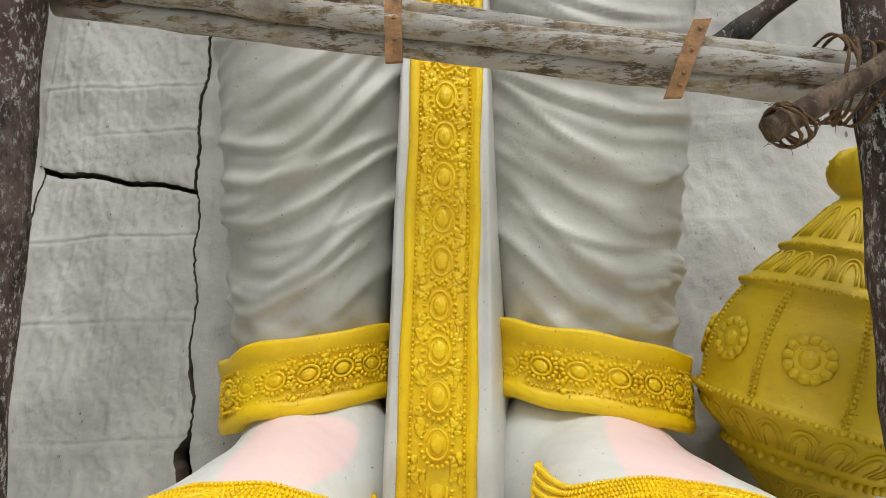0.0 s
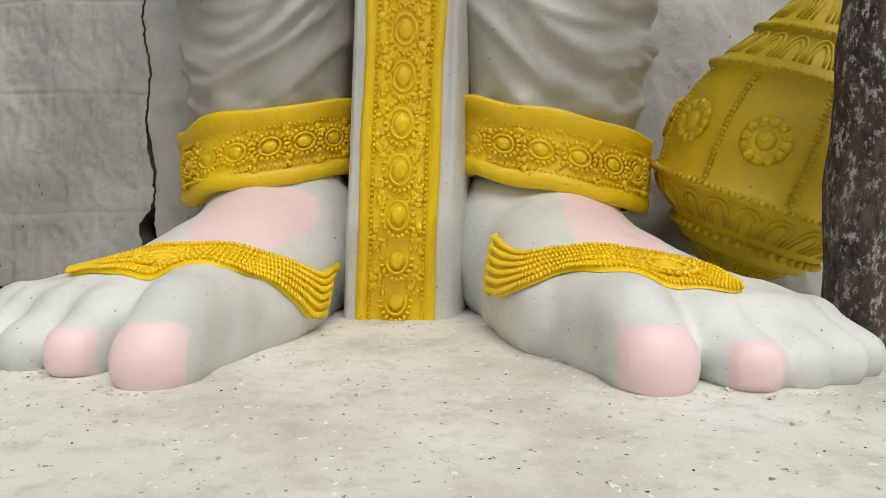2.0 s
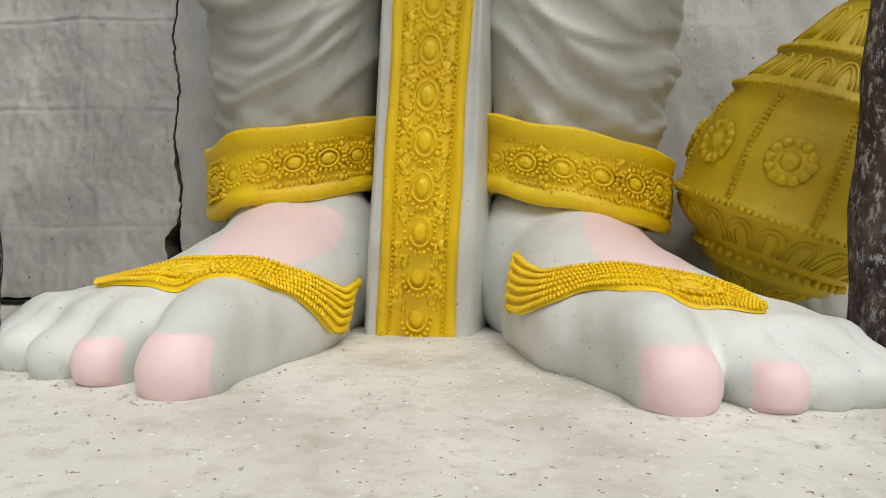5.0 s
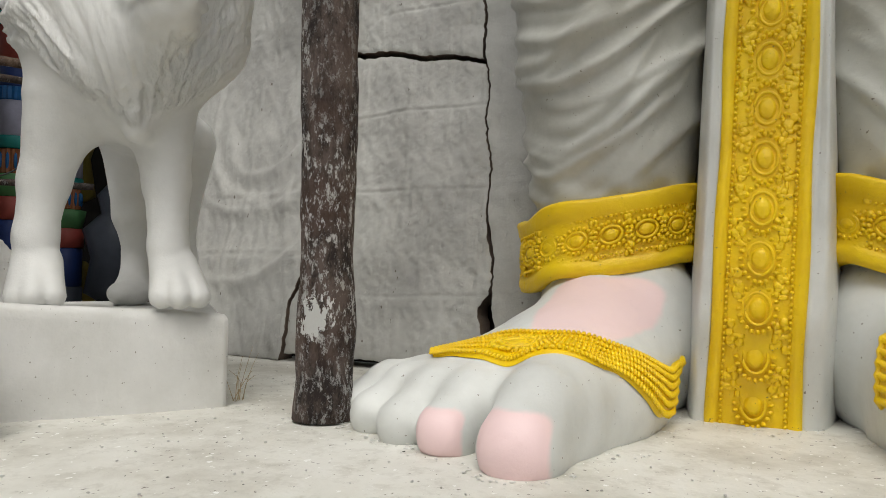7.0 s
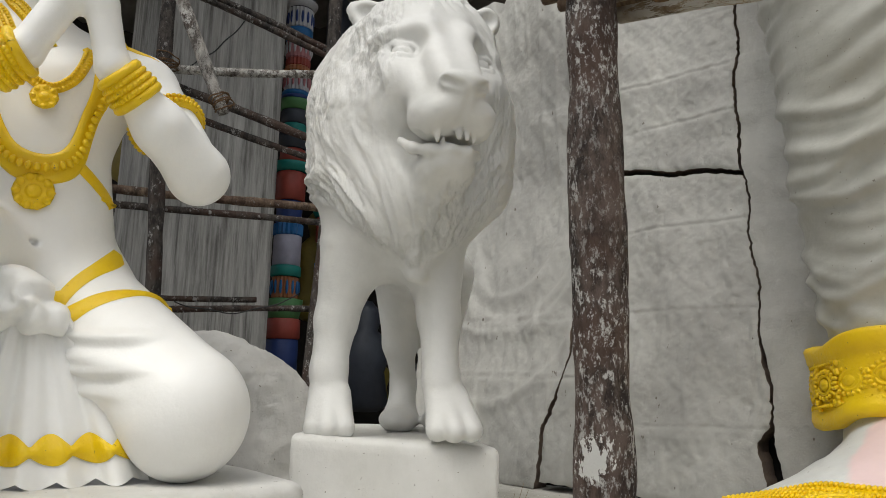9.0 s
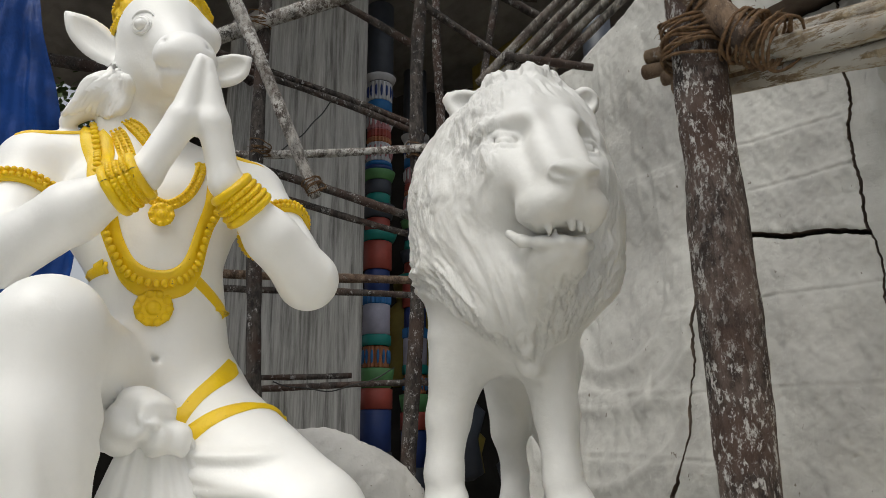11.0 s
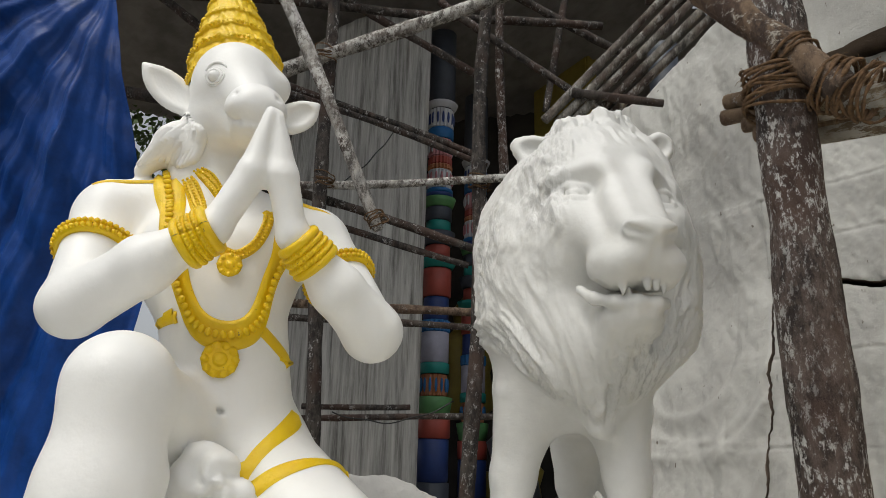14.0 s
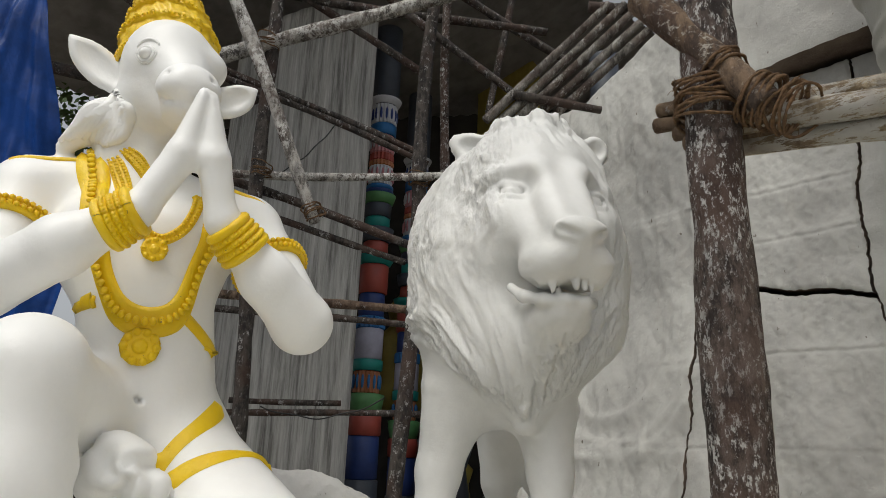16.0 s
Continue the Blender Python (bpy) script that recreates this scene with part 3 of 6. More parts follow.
def strap_block(x, lean, label="rusty perforated strap bent round the bamboo rail"):
    """A flat cleat round the rail."""
    z = BARZ(x)
    b = Build(RUST)
    pts = resample([(x + lean, 1.845, z + 0.095), (x, 1.835, z), (x - lean, 1.845, z - 0.11)], 8)
    for s, t in ((-0.022, 0.022),):
        P = np.concatenate([pts + [s, 0, 0], pts + [t, 0, 0], pts + [s, 0.012, 0], pts + [t, 0.012, 0]])
        f = []
        for i in range(7):
            f += [(i, i + 1, 9 + i, 8 + i), (16 + i, 24 + i, 25 + i, 17 + i), (i, 16 + i, 17 + i, i + 1), (8 + i, 9 + i, 25 + i, 24 + i)]
        f += [(0, 8, 24, 16), (7, 23, 31, 15)]
        b.add(P, f)
    for i in (1, 3, 5, 6):
        b.add(*blob(pts[i] + [0.004, -0.002, 0], (0.006, 0.004, 0.006), 6, 4))
    return b.thing("rail_strap", label, "strap", group="rail straps", smooth=False)


strap_block(-0.065, 0.0)
strap_block(0.67, 0.045)


def coil(name, c, axis, r, turns, spread, label, tilt=0.15, seed=0, thick=0.0042):
    """Hairy rope wound unevenly round a joint, with frayed ends."""
    rng = random.Random(seed)
    A = np.array(Vector(axis).normalized())
    U = np.array(Vector(axis).normalized().orthogonal().normalized())
    W = np.cross(A, U)
    b = Build(ROPE)
    for k in range(turns):
        a = np.linspace(0, 2 * np.pi, 34)
        off = spread * (k / max(turns - 1, 1) - 0.5) + rng.uniform(-0.006, 0.006)
        ph, tl, rr = rng.uniform(0, 6.28), rng.uniform(-tilt, tilt), r * rng.uniform(0.98, 1.08)
        wob = sum(rng.uniform(0.001, 0.003) * np.sin(m * a + rng.uniform(0, 6.28)) for m in (2, 3, 5))
        pts = np.array(c) + A * (off + tl * r * np.sin(a + ph) + wob)[:, None] + (rr + 0.6 * wob)[:, None] * (np.cos(a)[:, None] * U + np.sin(a)[:, None] * W)
        b.add(*tube(pts, thick * (1 + 0.25 * np.sin(9 * a + ph)), 6, False))
        for j in range(9):  # loose fibres
            p = pts[rng.randrange(34)]
            d = np.array([rng.gauss(0, 1) for _ in range(3)])
            d *= rng.uniform(0.01, 0.03) / (np.linalg.norm(d) + 1e-6)
            b.add(*tube(np.array([p, p + 0.6 * d + [0, 0, 0.003], p + d]), 0.0008, 4, False))
    return b.thing(name, label, "rope", group="rope lashings")


coil("rope_lashing", (-1.055, 1.79, 1.64), (0.05, 0.0, 1), 0.084, 13, 0.11, "brown coir rope wound round the scaffold joint", 0.35, 1)
coil("rope_lashing", (-1.0, 1.77, 1.715), (0.57, 0, -0.82), 0.055, 4, 0.05, "brown coir rope wound round the scaffold joint", 0.3, 2)
coil("rope_lashing", (-0.885, 1.80, 1.575), (0.8, 0.2, -0.5), 0.066, 13, 0.13, "loose loops of coir rope on the bamboo rail", 0.5, 3)
coil("rope_lashing", (1.05, 1.88, 1.19), (1, 0, -0.2), 0.10, 5, 0.10, "coir rope wound round the bamboo ends", 0.3, 5)
coil("rope_lashing", (0.84, 1.74, 1.03), (0.9, 0, 0.5), 0.05, 4, 0.03, "loose wire loops hanging from the tie stick", 0.9, 6)
for k, (x, z) in enumerate(((-1.272, 1.735), (-1.287, 1.688), (-1.223, 1.637), (-1.190, 1.597))):
    pole((x, 1.90, z), (x + 0.32, 1.91, z - 0.062), 0.022, 0.020, TIEWOOD, "cut end of a brown stick lashed at the joint", "tie_stick", 0.002, 10, k * 1.0)
for k in range(3):
    pole((0.72 + 0.05 * k, 1.95 + 0.10 * k, 1.30 + 0.035 * k), (1.12, 2.0 + 0.10 * k, 1.58 + 0.035 * k), 0.030, 0.026, DARKPOLE, "dark wooden plank end behind the scaffold pole", "dark_plank", 0.003, 6, k)


# ---- the standing statue ----
def leg_loft(b, side, mi):
    """A draped leg: an oval tube with swagged folds. side -1: the leg at -x."""
    nu, nz = 150, 230
    zs = np.linspace(0.42, 3.0, nz)
    kz = np.array([0.4, 0.62, 1.1, 1.7, 2.3, 3.0])
    if side < 0:
        xo, xi, cy = np.interp(zs, kz, [-0.70, -0.735, -0.785, -0.845, -0.90, -0.95]), np.interp(zs, kz, [-0.19, -0.18, -0.12, -0.02, 0.1, 0.2]), 2.64
    else:
        xo, xi, cy = np.interp(zs, kz, [0.74, 0.775, 0.855, 0.94, 1.0, 1.05]), np.interp(zs, kz, [0.19, 0.18, 0.12, 0.02, -0.1, -0.2]), 2.60
    cx, rx = (xo + xi) / 2, np.abs(xo - xi) / 2
    ry = np.interp(zs, kz, [0.23, 0.25, 0.29, 0.34, 0.37, 0.4])
    th = np.linspace(0, 2 * np.pi, nu, endpoint=False)
    T, Z = np.meshgrid(th, zs)
    c, s = np.cos(T), np.sin(T)
    sq = lambda v: np.sign(v) * np.abs(v) ** 0.88
    X = cx[:, None] + rx[:, None] * sq(c)
    Y = cy + ry[:, None] * sq(s)
    u = c * (-side)  # -1 at the outer edge, +1 at the inner edge
    front = smoothstep(0.5, -0.3, s)
    rng = random.Random(5 if side < 0 else 11)
    h = 0
    z0 = 0.48
    while z0 < 2.9:
        low = rng.uniform(-0.55, -0.15)
        rise_in, rise_out = rng.uniform(0.20, 0.62), rng.uniform(0.03, 0.14)
        d = u - low
        zc = z0 + np.where(d > 0, rise_in * (np.maximum(d, 0) / (1 - low)) ** 1.5, rise_out * (d / (1 + low)) ** 2)
        w_up, w_dn = rng.uniform(0.028, 0.060), rng.uniform(0.008, 0.022)
        q = Z - zc
        prof = np.where(q > 0, np.exp(-((q / w_up) ** 2)), np.exp(-((q / w_dn) ** 2)))
        a0, a1 = rng.uniform(-1.3, 0.0), rng.uniform(0.2, 1.3)
        fade = smoothstep(a0 - 0.5, a0 + 0.3, u) * smoothstep(a1 + 0.5, a1 - 0.3, u)
        h = h + rng.uniform(0.005, 0.023) * prof * fade * front
        z0 += rng.uniform(0.024, 0.080)
    if side > 0:
        for k in range(9):
            zk = 0.60 + 0.034 * k
            q = Z - zk - 0.16 * (u + 0.95) ** 2 - 0.02 * np.sin(5 * u + k)
            h = h + rng.uniform(0.006, 0.013) * np.exp(-((q / np.where(q > 0, 0.016, 0.007)) ** 2)) * smoothstep(-0.25 - 0.05 * k, -0.75, u) * front
    for k in range(11):  # short creases at the outer edge
        zk = rng.uniform(0.7, 2.8)
        q = Z - zk - 0.10 * (u + 1) ** 2
        h = h + 0.009 * np.exp(-((q / 0.018) ** 2)) * smoothstep(rng.uniform(-0.6, -0.3), -1.0, u)
    Q = np.stack([X.ravel(), Y.ravel(), Z.ravel()], -1)
    h = h + 0.010 * fbm(Q, 5.0, 3, 1.0).reshape(h.shape)
    h = h + 0.012 * np.exp(-(((Z - 0.66) / 0.03) ** 2)) * np.sin(9 * T)
    h = h - 0.02
    n = np.stack([c / rx[:, None], s / ry[:, None]], -1)
    n /= np.linalg.norm(n, axis=-1, keepdims=True)
    X, Y = X + h * n[..., 0], Y + h * n[..., 1]
    b.add(np.stack([X.ravel(), Y.ravel(), Z.ravel()], -1), grid_faces(nu, nz, True), mi)


def anklet(b, cx, cy, rx, ry, zc, tilt, half, mi, seed):
    """A broad yellow ring: rolled rims, a recessed band with ovals and curls."""
    prof = [(-half, -0.03), (-half, 0.012), (-half + 0.02, 0.019), (-half + 0.045, 0.017), (-half + 0.055, 0.006), (-half * 0.3, 0.008), (half * 0.3, 0.010), (half - 0.06, 0.010),
            (half - 0.05, 0.020), (half - 0.03, 0.023), (half - 0.01, 0.028), (half, 0.022), (half + 0.004, 0.0), (half, -0.04)]
    nu = 110
    th = np.linspace(0, 2 * np.pi, nu, endpoint=False)
    rng = random.Random(seed)
    wav = sum(rng.uniform(0.001, 0.004) * np.sin(k * th + rng.uniform(0, 6)) for k in range(2, 9))

    def at(t, dz, d):
        x = cx + (rx + d) * np.cos(t)
        y = cy + (ry + d) * np.sin(t)
        return np.stack([x, y, zc + dz + tilt * (x - cx) + 0 * t], -1)

    rows = [at(th, dz + wav, d + 0.6 * wav) for dz, d in prof]
    b.add(np.concatenate(rows), grid_faces(nu, len(prof), True), mi)
    for t in np.radians(np.arange(180, 362, 20.0)):
        o = np.array([np.cos(t) / rx, np.sin(t) / ry, 0])
        o /= np.linalg.norm(o)
        r = np.array([-o[1], o[0], 0]) + np.array([0, 0, tilt * -o[1]])
        c = at(np.array(t), 0.0, 0.012)
        medallion(b, c, r, (0, 0, 1), o, 0.060, 0.047, mi, 18)
        for dz in (-0.058, -0.03, 0.03, 0.055):
            for dt in (0.15, 0.175, 0.20):
                cc = at(np.array(t + dt), dz + rng.uniform(-0.012, 0.012), 0.010)
                b.add(*blob(cc, (rng.uniform(0.006, 0.013),) * 3, 6, 4), mi)
    for dz in (half - 0.062, -half + 0.06):
        for t in np.linspace(np.pi, 2 * np.pi, 64):
            b.add(*blob(at(np.array(t), dz, 0.012), (0.006, 0.006, 0.006), 5, 4), mi)


def foot_solid(toes, knuckles, roots, ankle, inner):
    s = Solid()
    s.cone(ankle[0], ankle[1], 0.225, 0.215, 0.05)
    for (kx, ky, kz, kr), (rx_, ry_, rz_, rr) in zip(knuckles, roots):
        s.cone((rx_, ry_, rz_), (kx, ky, kz), rr, kr, 0.10)
        s.cone((rx_, ry_, 0.02), (kx, ky, 0.02), rr, kr * 1.05, 0.06)
    for (tx, ty, tz, tr), (kx, ky, kz, kr) in zip(toes, knuckles):
        mid = ((tx * 0.55 + kx * 0.45), (ty * 0.55 + ky * 0.45), tz + 0.038 + 0.25 * tr)
        s.cone((kx, ky, kz), mid, kr * 0.98, tr * 0.96, 0.085)
        s.cone((kx, ky, 0.03), (tx, ty + 0.02, 0.02), kr, tr * 1.02, 0.03)
        s.cone(mid, (tx, ty, tz), tr * 0.95, tr, 0.04)
    for c, r in inner:
        s.ell(c, r, 0.08)
    return s


TOES_L = [(-0.437, 1.605, 0.052, 0.083), (-0.632, 1.665, 0.046, 0.061), (-0.765, 1.715, 0.044, 0.058), (-0.882, 1.775, 0.042, 0.054), (-0.995, 1.875, 0.04, 0.05)]
KNUC_L = [(-0.42, 1.82, 0.105, 0.095), (-0.585, 1.88, 0.105, 0.082), (-0.69, 1.93, 0.095, 0.076), (-0.79, 1.99, 0.08, 0.068), (-0.87, 2.06, 0.065, 0.062)]
ROOT_L = [(-0.40, 2.32, 0.17, 0.17), (-0.45, 2.36, 0.18, 0.17), (-0.51, 2.38, 0.16, 0.16), (-0.57, 2.42, 0.14, 0.14), (-0.63, 2.48, 0.11, 0.12)]
TOES_R = [(0.560, 1.605, 0.052, 0.085), (0.752, 1.60, 0.046, 0.058), (0.862, 1.632, 0.044, 0.055), (0.955, 1.66, 0.042, 0.052), (1.035, 1.72, 0.04, 0.046)]
KNUC_R = [(0.515, 1.82, 0.105, 0.10), (0.66, 1.86, 0.105, 0.082), (0.765, 1.89, 0.095, 0.076), (0.855, 1.92, 0.08, 0.068), (0.935, 1.97, 0.065, 0.060)]
ROOT_R = [(0.42, 2.30, 0.17, 0.17), (0.48, 2.33, 0.18, 0.17), (0.54, 2.35, 0.16, 0.16), (0.61, 2.38, 0.14, 0.14), (0.68, 2.42, 0.11, 0.12)]
FOOT_L = foot_solid(TOES_L, KNUC_L, ROOT_L, ((-0.46, 2.64, 0.55), (-0.46, 2.56, 0.16)), [((-0.34, 2.15, 0.07), (0.12, 0.28, 0.15)), ((-0.29, 2.53, 0.20), (0.15, 0.20, 0.25))])
FOOT_R = foot_solid(TOES_R, KNUC_R, ROOT_R, ((0.49, 2.60, 0.55), (0.49, 2.52, 0.16)), [((0.385, 2.12, 0.08), (0.115, 0.30, 0.16)), ((0.30, 2.52, 0.20), (0.155, 0.20, 0.25))])


def add_foot(b, solid, toes, anklex, mi):
    v, q = solid.surface(0.010)
    v = v + normals_of(v, q) * (0.0018 * fbm(v, 30, 3) + 0.003 * fbm(v, 11, 3))[:, None]
    pink = np.zeros(len(v))
    for k, (tx, ty, tz, tr) in enumerate(toes[:2]):
        ax = np.abs(v[:, 0] - tx) / (tr * 0.93)
        az = np.abs(v[:, 2] - tz + tr * 0.10) / (tr * 0.98)
        d = (ax**4 + az**4) ** 0.25
        pink = np.maximum(pink, smoothstep(1.03, 0.93, d) * smoothstep(ty + 0.012, ty - 0.012, v[:, 1]))
    d = (((v[:, 0] - anklex) / 0.155) ** 4 + ((v[:, 2] - 0.31) / 0.078) ** 4) ** 0.25 + 0.04 * fbm(v, 40, 2)
    pink = np.maximum(pink, 0.9 * smoothstep(1.08, 0.94, d) * smoothstep(2.5, 2.4, v[:, 1]))
    for tx, ty, tz, tr in toes[:2]:
        ax, az = np.abs(v[:, 0] - tx) / (tr * 0.80), np.abs(v[:, 2] - tz - tr * 0.10) / (tr * 0.82)
        plate = smoothstep(1.06, 0.96, (ax**4 + az**4) ** 0.25) * smoothstep(ty + 0.01, ty - 0.02, v[:, 1])
        v[:, 1] -= 0.006 * plate
    keep = v[q].max(1)[:, 2] > -0.01
    b.add(v, q[keep], mi, pink)


def scarf_panel(b):
    """The pale hanging scarf with its yellow relief band."""
    zs = np.linspace(-0.01, 3.0, 120)
    xc = np.interp(zs, [0, 0.28, 0.8, 1.7, 3.0], [-0.017, -0.002, 0.022, 0.063, 0.10])
    yf = np.interp(zs, [0, 0.28, 0.55, 1.7, 3.0], [2.30, 2.215, 2.20, 2.20, 2.22])
    hw = np.interp(zs, [0, 0.5, 1.1, 1.7, 3], [0.119, 0.112, 0.112, 0.112, 0.112])
    prof = [(-1.0, 0.020), (-0.99, 0.0), (-0.9, -0.010), (-0.78, -0.006), (-0.70, 0.004), (-0.64, 0.004), (-0.55, 0.001), (0.55, 0.001), (0.64, 0.004), (0.70, 0.004), (0.78, -0.006), (0.9, -0.010), (0.99, 0.0), (1.0, 0.020)]
    V = []
    for z, x, y, w in zip(zs, xc, yf, hw):
        for p, d in prof:
            V.append((x + p * w + 0.003 * math.sin(13 * z + 2 * p), y + d + 0.004 * math.sin(7 * z), z))
    b.add(V, grid_faces(len(prof), len(zs)), 1)
    at = lambda z, p, d=0.0: (np.interp(z, zs, xc) + p * np.interp(z, zs, hw), np.interp(z, zs, yf) + d + 0.004 * math.sin(7 * z), z)
    rng = random.Random(3)
    z = 0.055
    while z < 2.95:
        medallion(b, at(z, 0.0, 0.0), (1, 0, 0), (0, 0, 1), (0, -1, 0), 0.055, 0.075, 1, 20)
        for p in (-0.5, 0.5, -0.42, 0.42):
            for k in range(9):
                b.add(*blob(at(z + 0.064 + rng.uniform(-0.04, 0.04), p + rng.uniform(-0.12, 0.12)), (rng.uniform(0.006, 0.014), 0.0042, rng.uniform(0.006, 0.014)), 6, 4), 1)
        z += 0.129
    for z in np.arange(0.0, 2.9, 0.0155):
        for p in (-0.67, 0.67):
            b.add(*blob(at(z, p, -0.002), (0.0058, 0.006, 0.006), 5, 4), 1)
    # The pale cloth edges beside the band, with long vertical folds.
    for side in (-1, 1):
        cols = [(0.97, 0.012), (1.05, 0.004), (1.12, 0.012), (1.20, 0.002), (1.30, 0.018), (1.40, 0.06), (1.75, 0.30)]
        if side > 0:
            cols = [(0.97, 0.012), (1.08, 0.008), (1.20, 0.020), (1.33, 0.012), (1.48, 0.034), (1.60, 0.08), (2.0, 0.30)]
        V = []
        for z, x, y, w in zip(zs, xc, yf, hw):
            g = np.interp(z, [0, 0.4, 1.0, 1.8, 3.0], [1.0, 0.85, 0.55, 0.25, 0.25]) if side > 0 else np.interp(z, [0, 0.4, 1.0, 1.8, 3.0], [0.95, 0.9, 0.9, 0.85, 0.8])
            for p, d in cols:
                e = (p - 0.97) * g
                V.append((x + side * (0.97 + e) * w, y + d + 0.006 * math.sin(5 * z + 9 * p) * (p > 1.0), z))
        b.add(V, grid_faces(len(cols), len(zs)), 0)


st = Build(WHITE, YELLOW, DRAPE)
leg_loft(st, -1, 2)
leg_loft(st, 1, 2)
add_foot(st, FOOT_L, TOES_L, -0.41, 0)
add_foot(st, FOOT_R, TOES_R, 0.62, 0)
anklet(st, -0.46, 2.635, 0.295, 0.26, 0.508, 0.19, 0.120, 1, 1)
anklet(st, 0.472, 2.585, 0.318, 0.28, 0.495, -0.19, 0.120, 1, 2)
scarf_panel(st)
bead_strip(st, FOOT_L, [(-0.775, 1.90, 0.17), (-0.615, 1.813, 0.187), (-0.52, 1.779, 0.179), (-0.349, 1.814, 0.197), (-0.29, 1.90, 0.161), (-0.252, 1.955, 0.109), (-0.225, 2.03, 0.05), (-0.205, 2.155, 0.026)],
           [(-0.82, 1.99, 0.171), (-0.73, 2.0, 0.205), (-0.628, 2.01, 0.232), (-0.424, 1.961, 0.245), (-0.314, 1.98, 0.218), (-0.255, 2.07, 0.176), (-0.215, 2.20, 0.150), (-0.18, 2.34, 0.160)], 6, 1, 80, 0.014)
bead_strip(st, FOOT_R, [(0.79, 1.745, 0.162), (0.661, 1.738, 0.17), (0.584, 1.722, 0.196), (0.493, 1.742, 0.206), (0.41, 1.837, 0.191), (0.348, 1.866, 0.16), (0.300, 1.95, 0.120), (0.262, 2.12, 0.10)],
           [(0.80, 1.79, 0.167), (0.749, 1.884, 0.206), (0.66, 1.94, 0.23), (0.537, 1.944, 0.246), (0.427, 1.943, 0.24), (0.354, 1.974, 0.226), (0.315, 2.095, 0.233), (0.285, 2.231, 0.257)], 6, 1, 80, 0.014)
for solid, c in ((FOOT_L, (-0.535, 1.87, 0.26)), (FOOT_R, (0.65, 1.81, 0.24))):
    p, n = solid.snap(np.array([c]), 0.014)
    n = n[0]
    r = np.cross((0, 1, 0), n)
    r /= np.linalg.norm(r)
    medallion(st, p[0] - n * 0.003, r, np.cross(n, r), n, 0.080, 0.060, 1, 22)
st.thing("standing_statue", "giant white statue legs in draped cloth with yellow anklets", "statue")


# ---- mace ----
def mace():
    base = new("ornamental_mace")
    tagged(base, "large yellow ornamental mace leaning beside the statue", "mace")
    base.matrix_world = pose(1.045, 2.52, 0.065, 9, 18.0, 0)
    prof = [(0, 0.0), (0.01, 0.05), (0.05, 0.105), (0.10, 0.165), (0.15, 0.218), (0.155, 0.245), (0.17, 0.252), (0.185, 0.245), (0.19, 0.252), (0.205, 0.262), (0.22, 0.256), (0.24, 0.272),
            (0.30, 0.315), (0.345, 0.338), (0.35, 0.350), (0.37, 0.354), (0.385, 0.348), (0.39, 0.342), (0.46, 0.352), (0.54, 0.345), (0.61, 0.322), (0.66, 0.293), (0.665, 0.303), (0.685, 0.296), (0.69, 0.282),
            (0.74, 0.245), (0.79, 0.208), (0.795, 0.216), (0.815, 0.208), (0.82, 0.196), (0.87, 0.165), (0.92, 0.135), (0.97, 0.105), (0.985, 0.090), (1.0, 0.088), (1.01, 0.105), (1.03, 0.124), (1.06, 0.132), (1.09, 0.132), (1.12, 0.122), (1.145, 0.100), (1.16, 0.07), (1.17, 0.05),
            (1.20, 0.045), (1.23, 0.06), (1.26, 0.05), (1.28, 0.02), (1.285, 0.0)]
    low = lambda s: float(np.interp(s, [0, 0.37, 0.52, 0.70, 2], [0, 0.315, 0.485, 0.70, 2]))
    prof = [(low(s), r * float(np.interp(s, [0, 0.15, 0.30], [0.55, 0.78, 1.0]))) for s, r in prof]
    v, f = revolve(prof, 96)
    rad = np.array([r for _, r in prof])
    sz = np.array([s for s, _ in prof])
    R = lambda s: np.interp(s, sz, rad)
    knob = np.exp(-(((v[:, 2] - 1.08) / 0.06) ** 2))
    v[:, :2] *= (1 + 0.30 * knob * (np.abs(fbm(v, 110, 2)) - 0.3) + 0.002 * fbm(v, 30, 2))[:, None]
    Build(OCHRE).add(v, f).thing("body", "dull yellow painted bulb", parent=base)
    dr = lambda s, a: (np.array([np.cos(a), np.sin(a), 0]), np.array([-np.sin(a), np.cos(a), 0]), np.array([(R(s + 0.01) - R(s - 0.01)) / 0.02 * np.cos(a), (R(s + 0.01) - R(s - 0.01)) / 0.02 * np.sin(a), 1.0]))
    P = lambda s, a, d=0.0: np.array([(R(s) + d) * np.cos(a), (R(s) + d) * np.sin(a), s])
    step = 2 * np.pi / 9
    for k in range(9):
        a = k * step + 4.18
        o, r, u = dr(0.48, a)
        u = u / np.linalg.norm(u)
        n = np.cross(r, u)
        b = Build(OCHRE)
        rosette(b, P(0.475, a, 0.002), r, u, n, 0.070, 0, 12)
        b.thing("flower", "raised round flower", parent=base)
        b = Build(OCHRE)
        for s in np.arange(0.32, 0.655, 0.014):
            b.add(*blob(P(s, a + step / 2 + 0.008, 0.002), (0.0075,) * 3, 6, 4))
            b.add(*blob(P(s, a + step / 2 - 0.03, 0.001), (0.005,) * 3, 5, 4))
        b.thing("bead_rib", parent=base)
    for s, size, cnt in ((0.368, 0.010, 110), (0.205, 0.014, 44), (0.675, 0.008, 110), (0.805, 0.008, 80)):
        b = Build(OCHRE)
        s = low(s)
        for k in range(cnt):
            b.add(*blob(P(s, 2 * np.pi * k / cnt, 0.004), (size,) * 3, 6, 4))
        b.thing("bead_ring", parent=base)
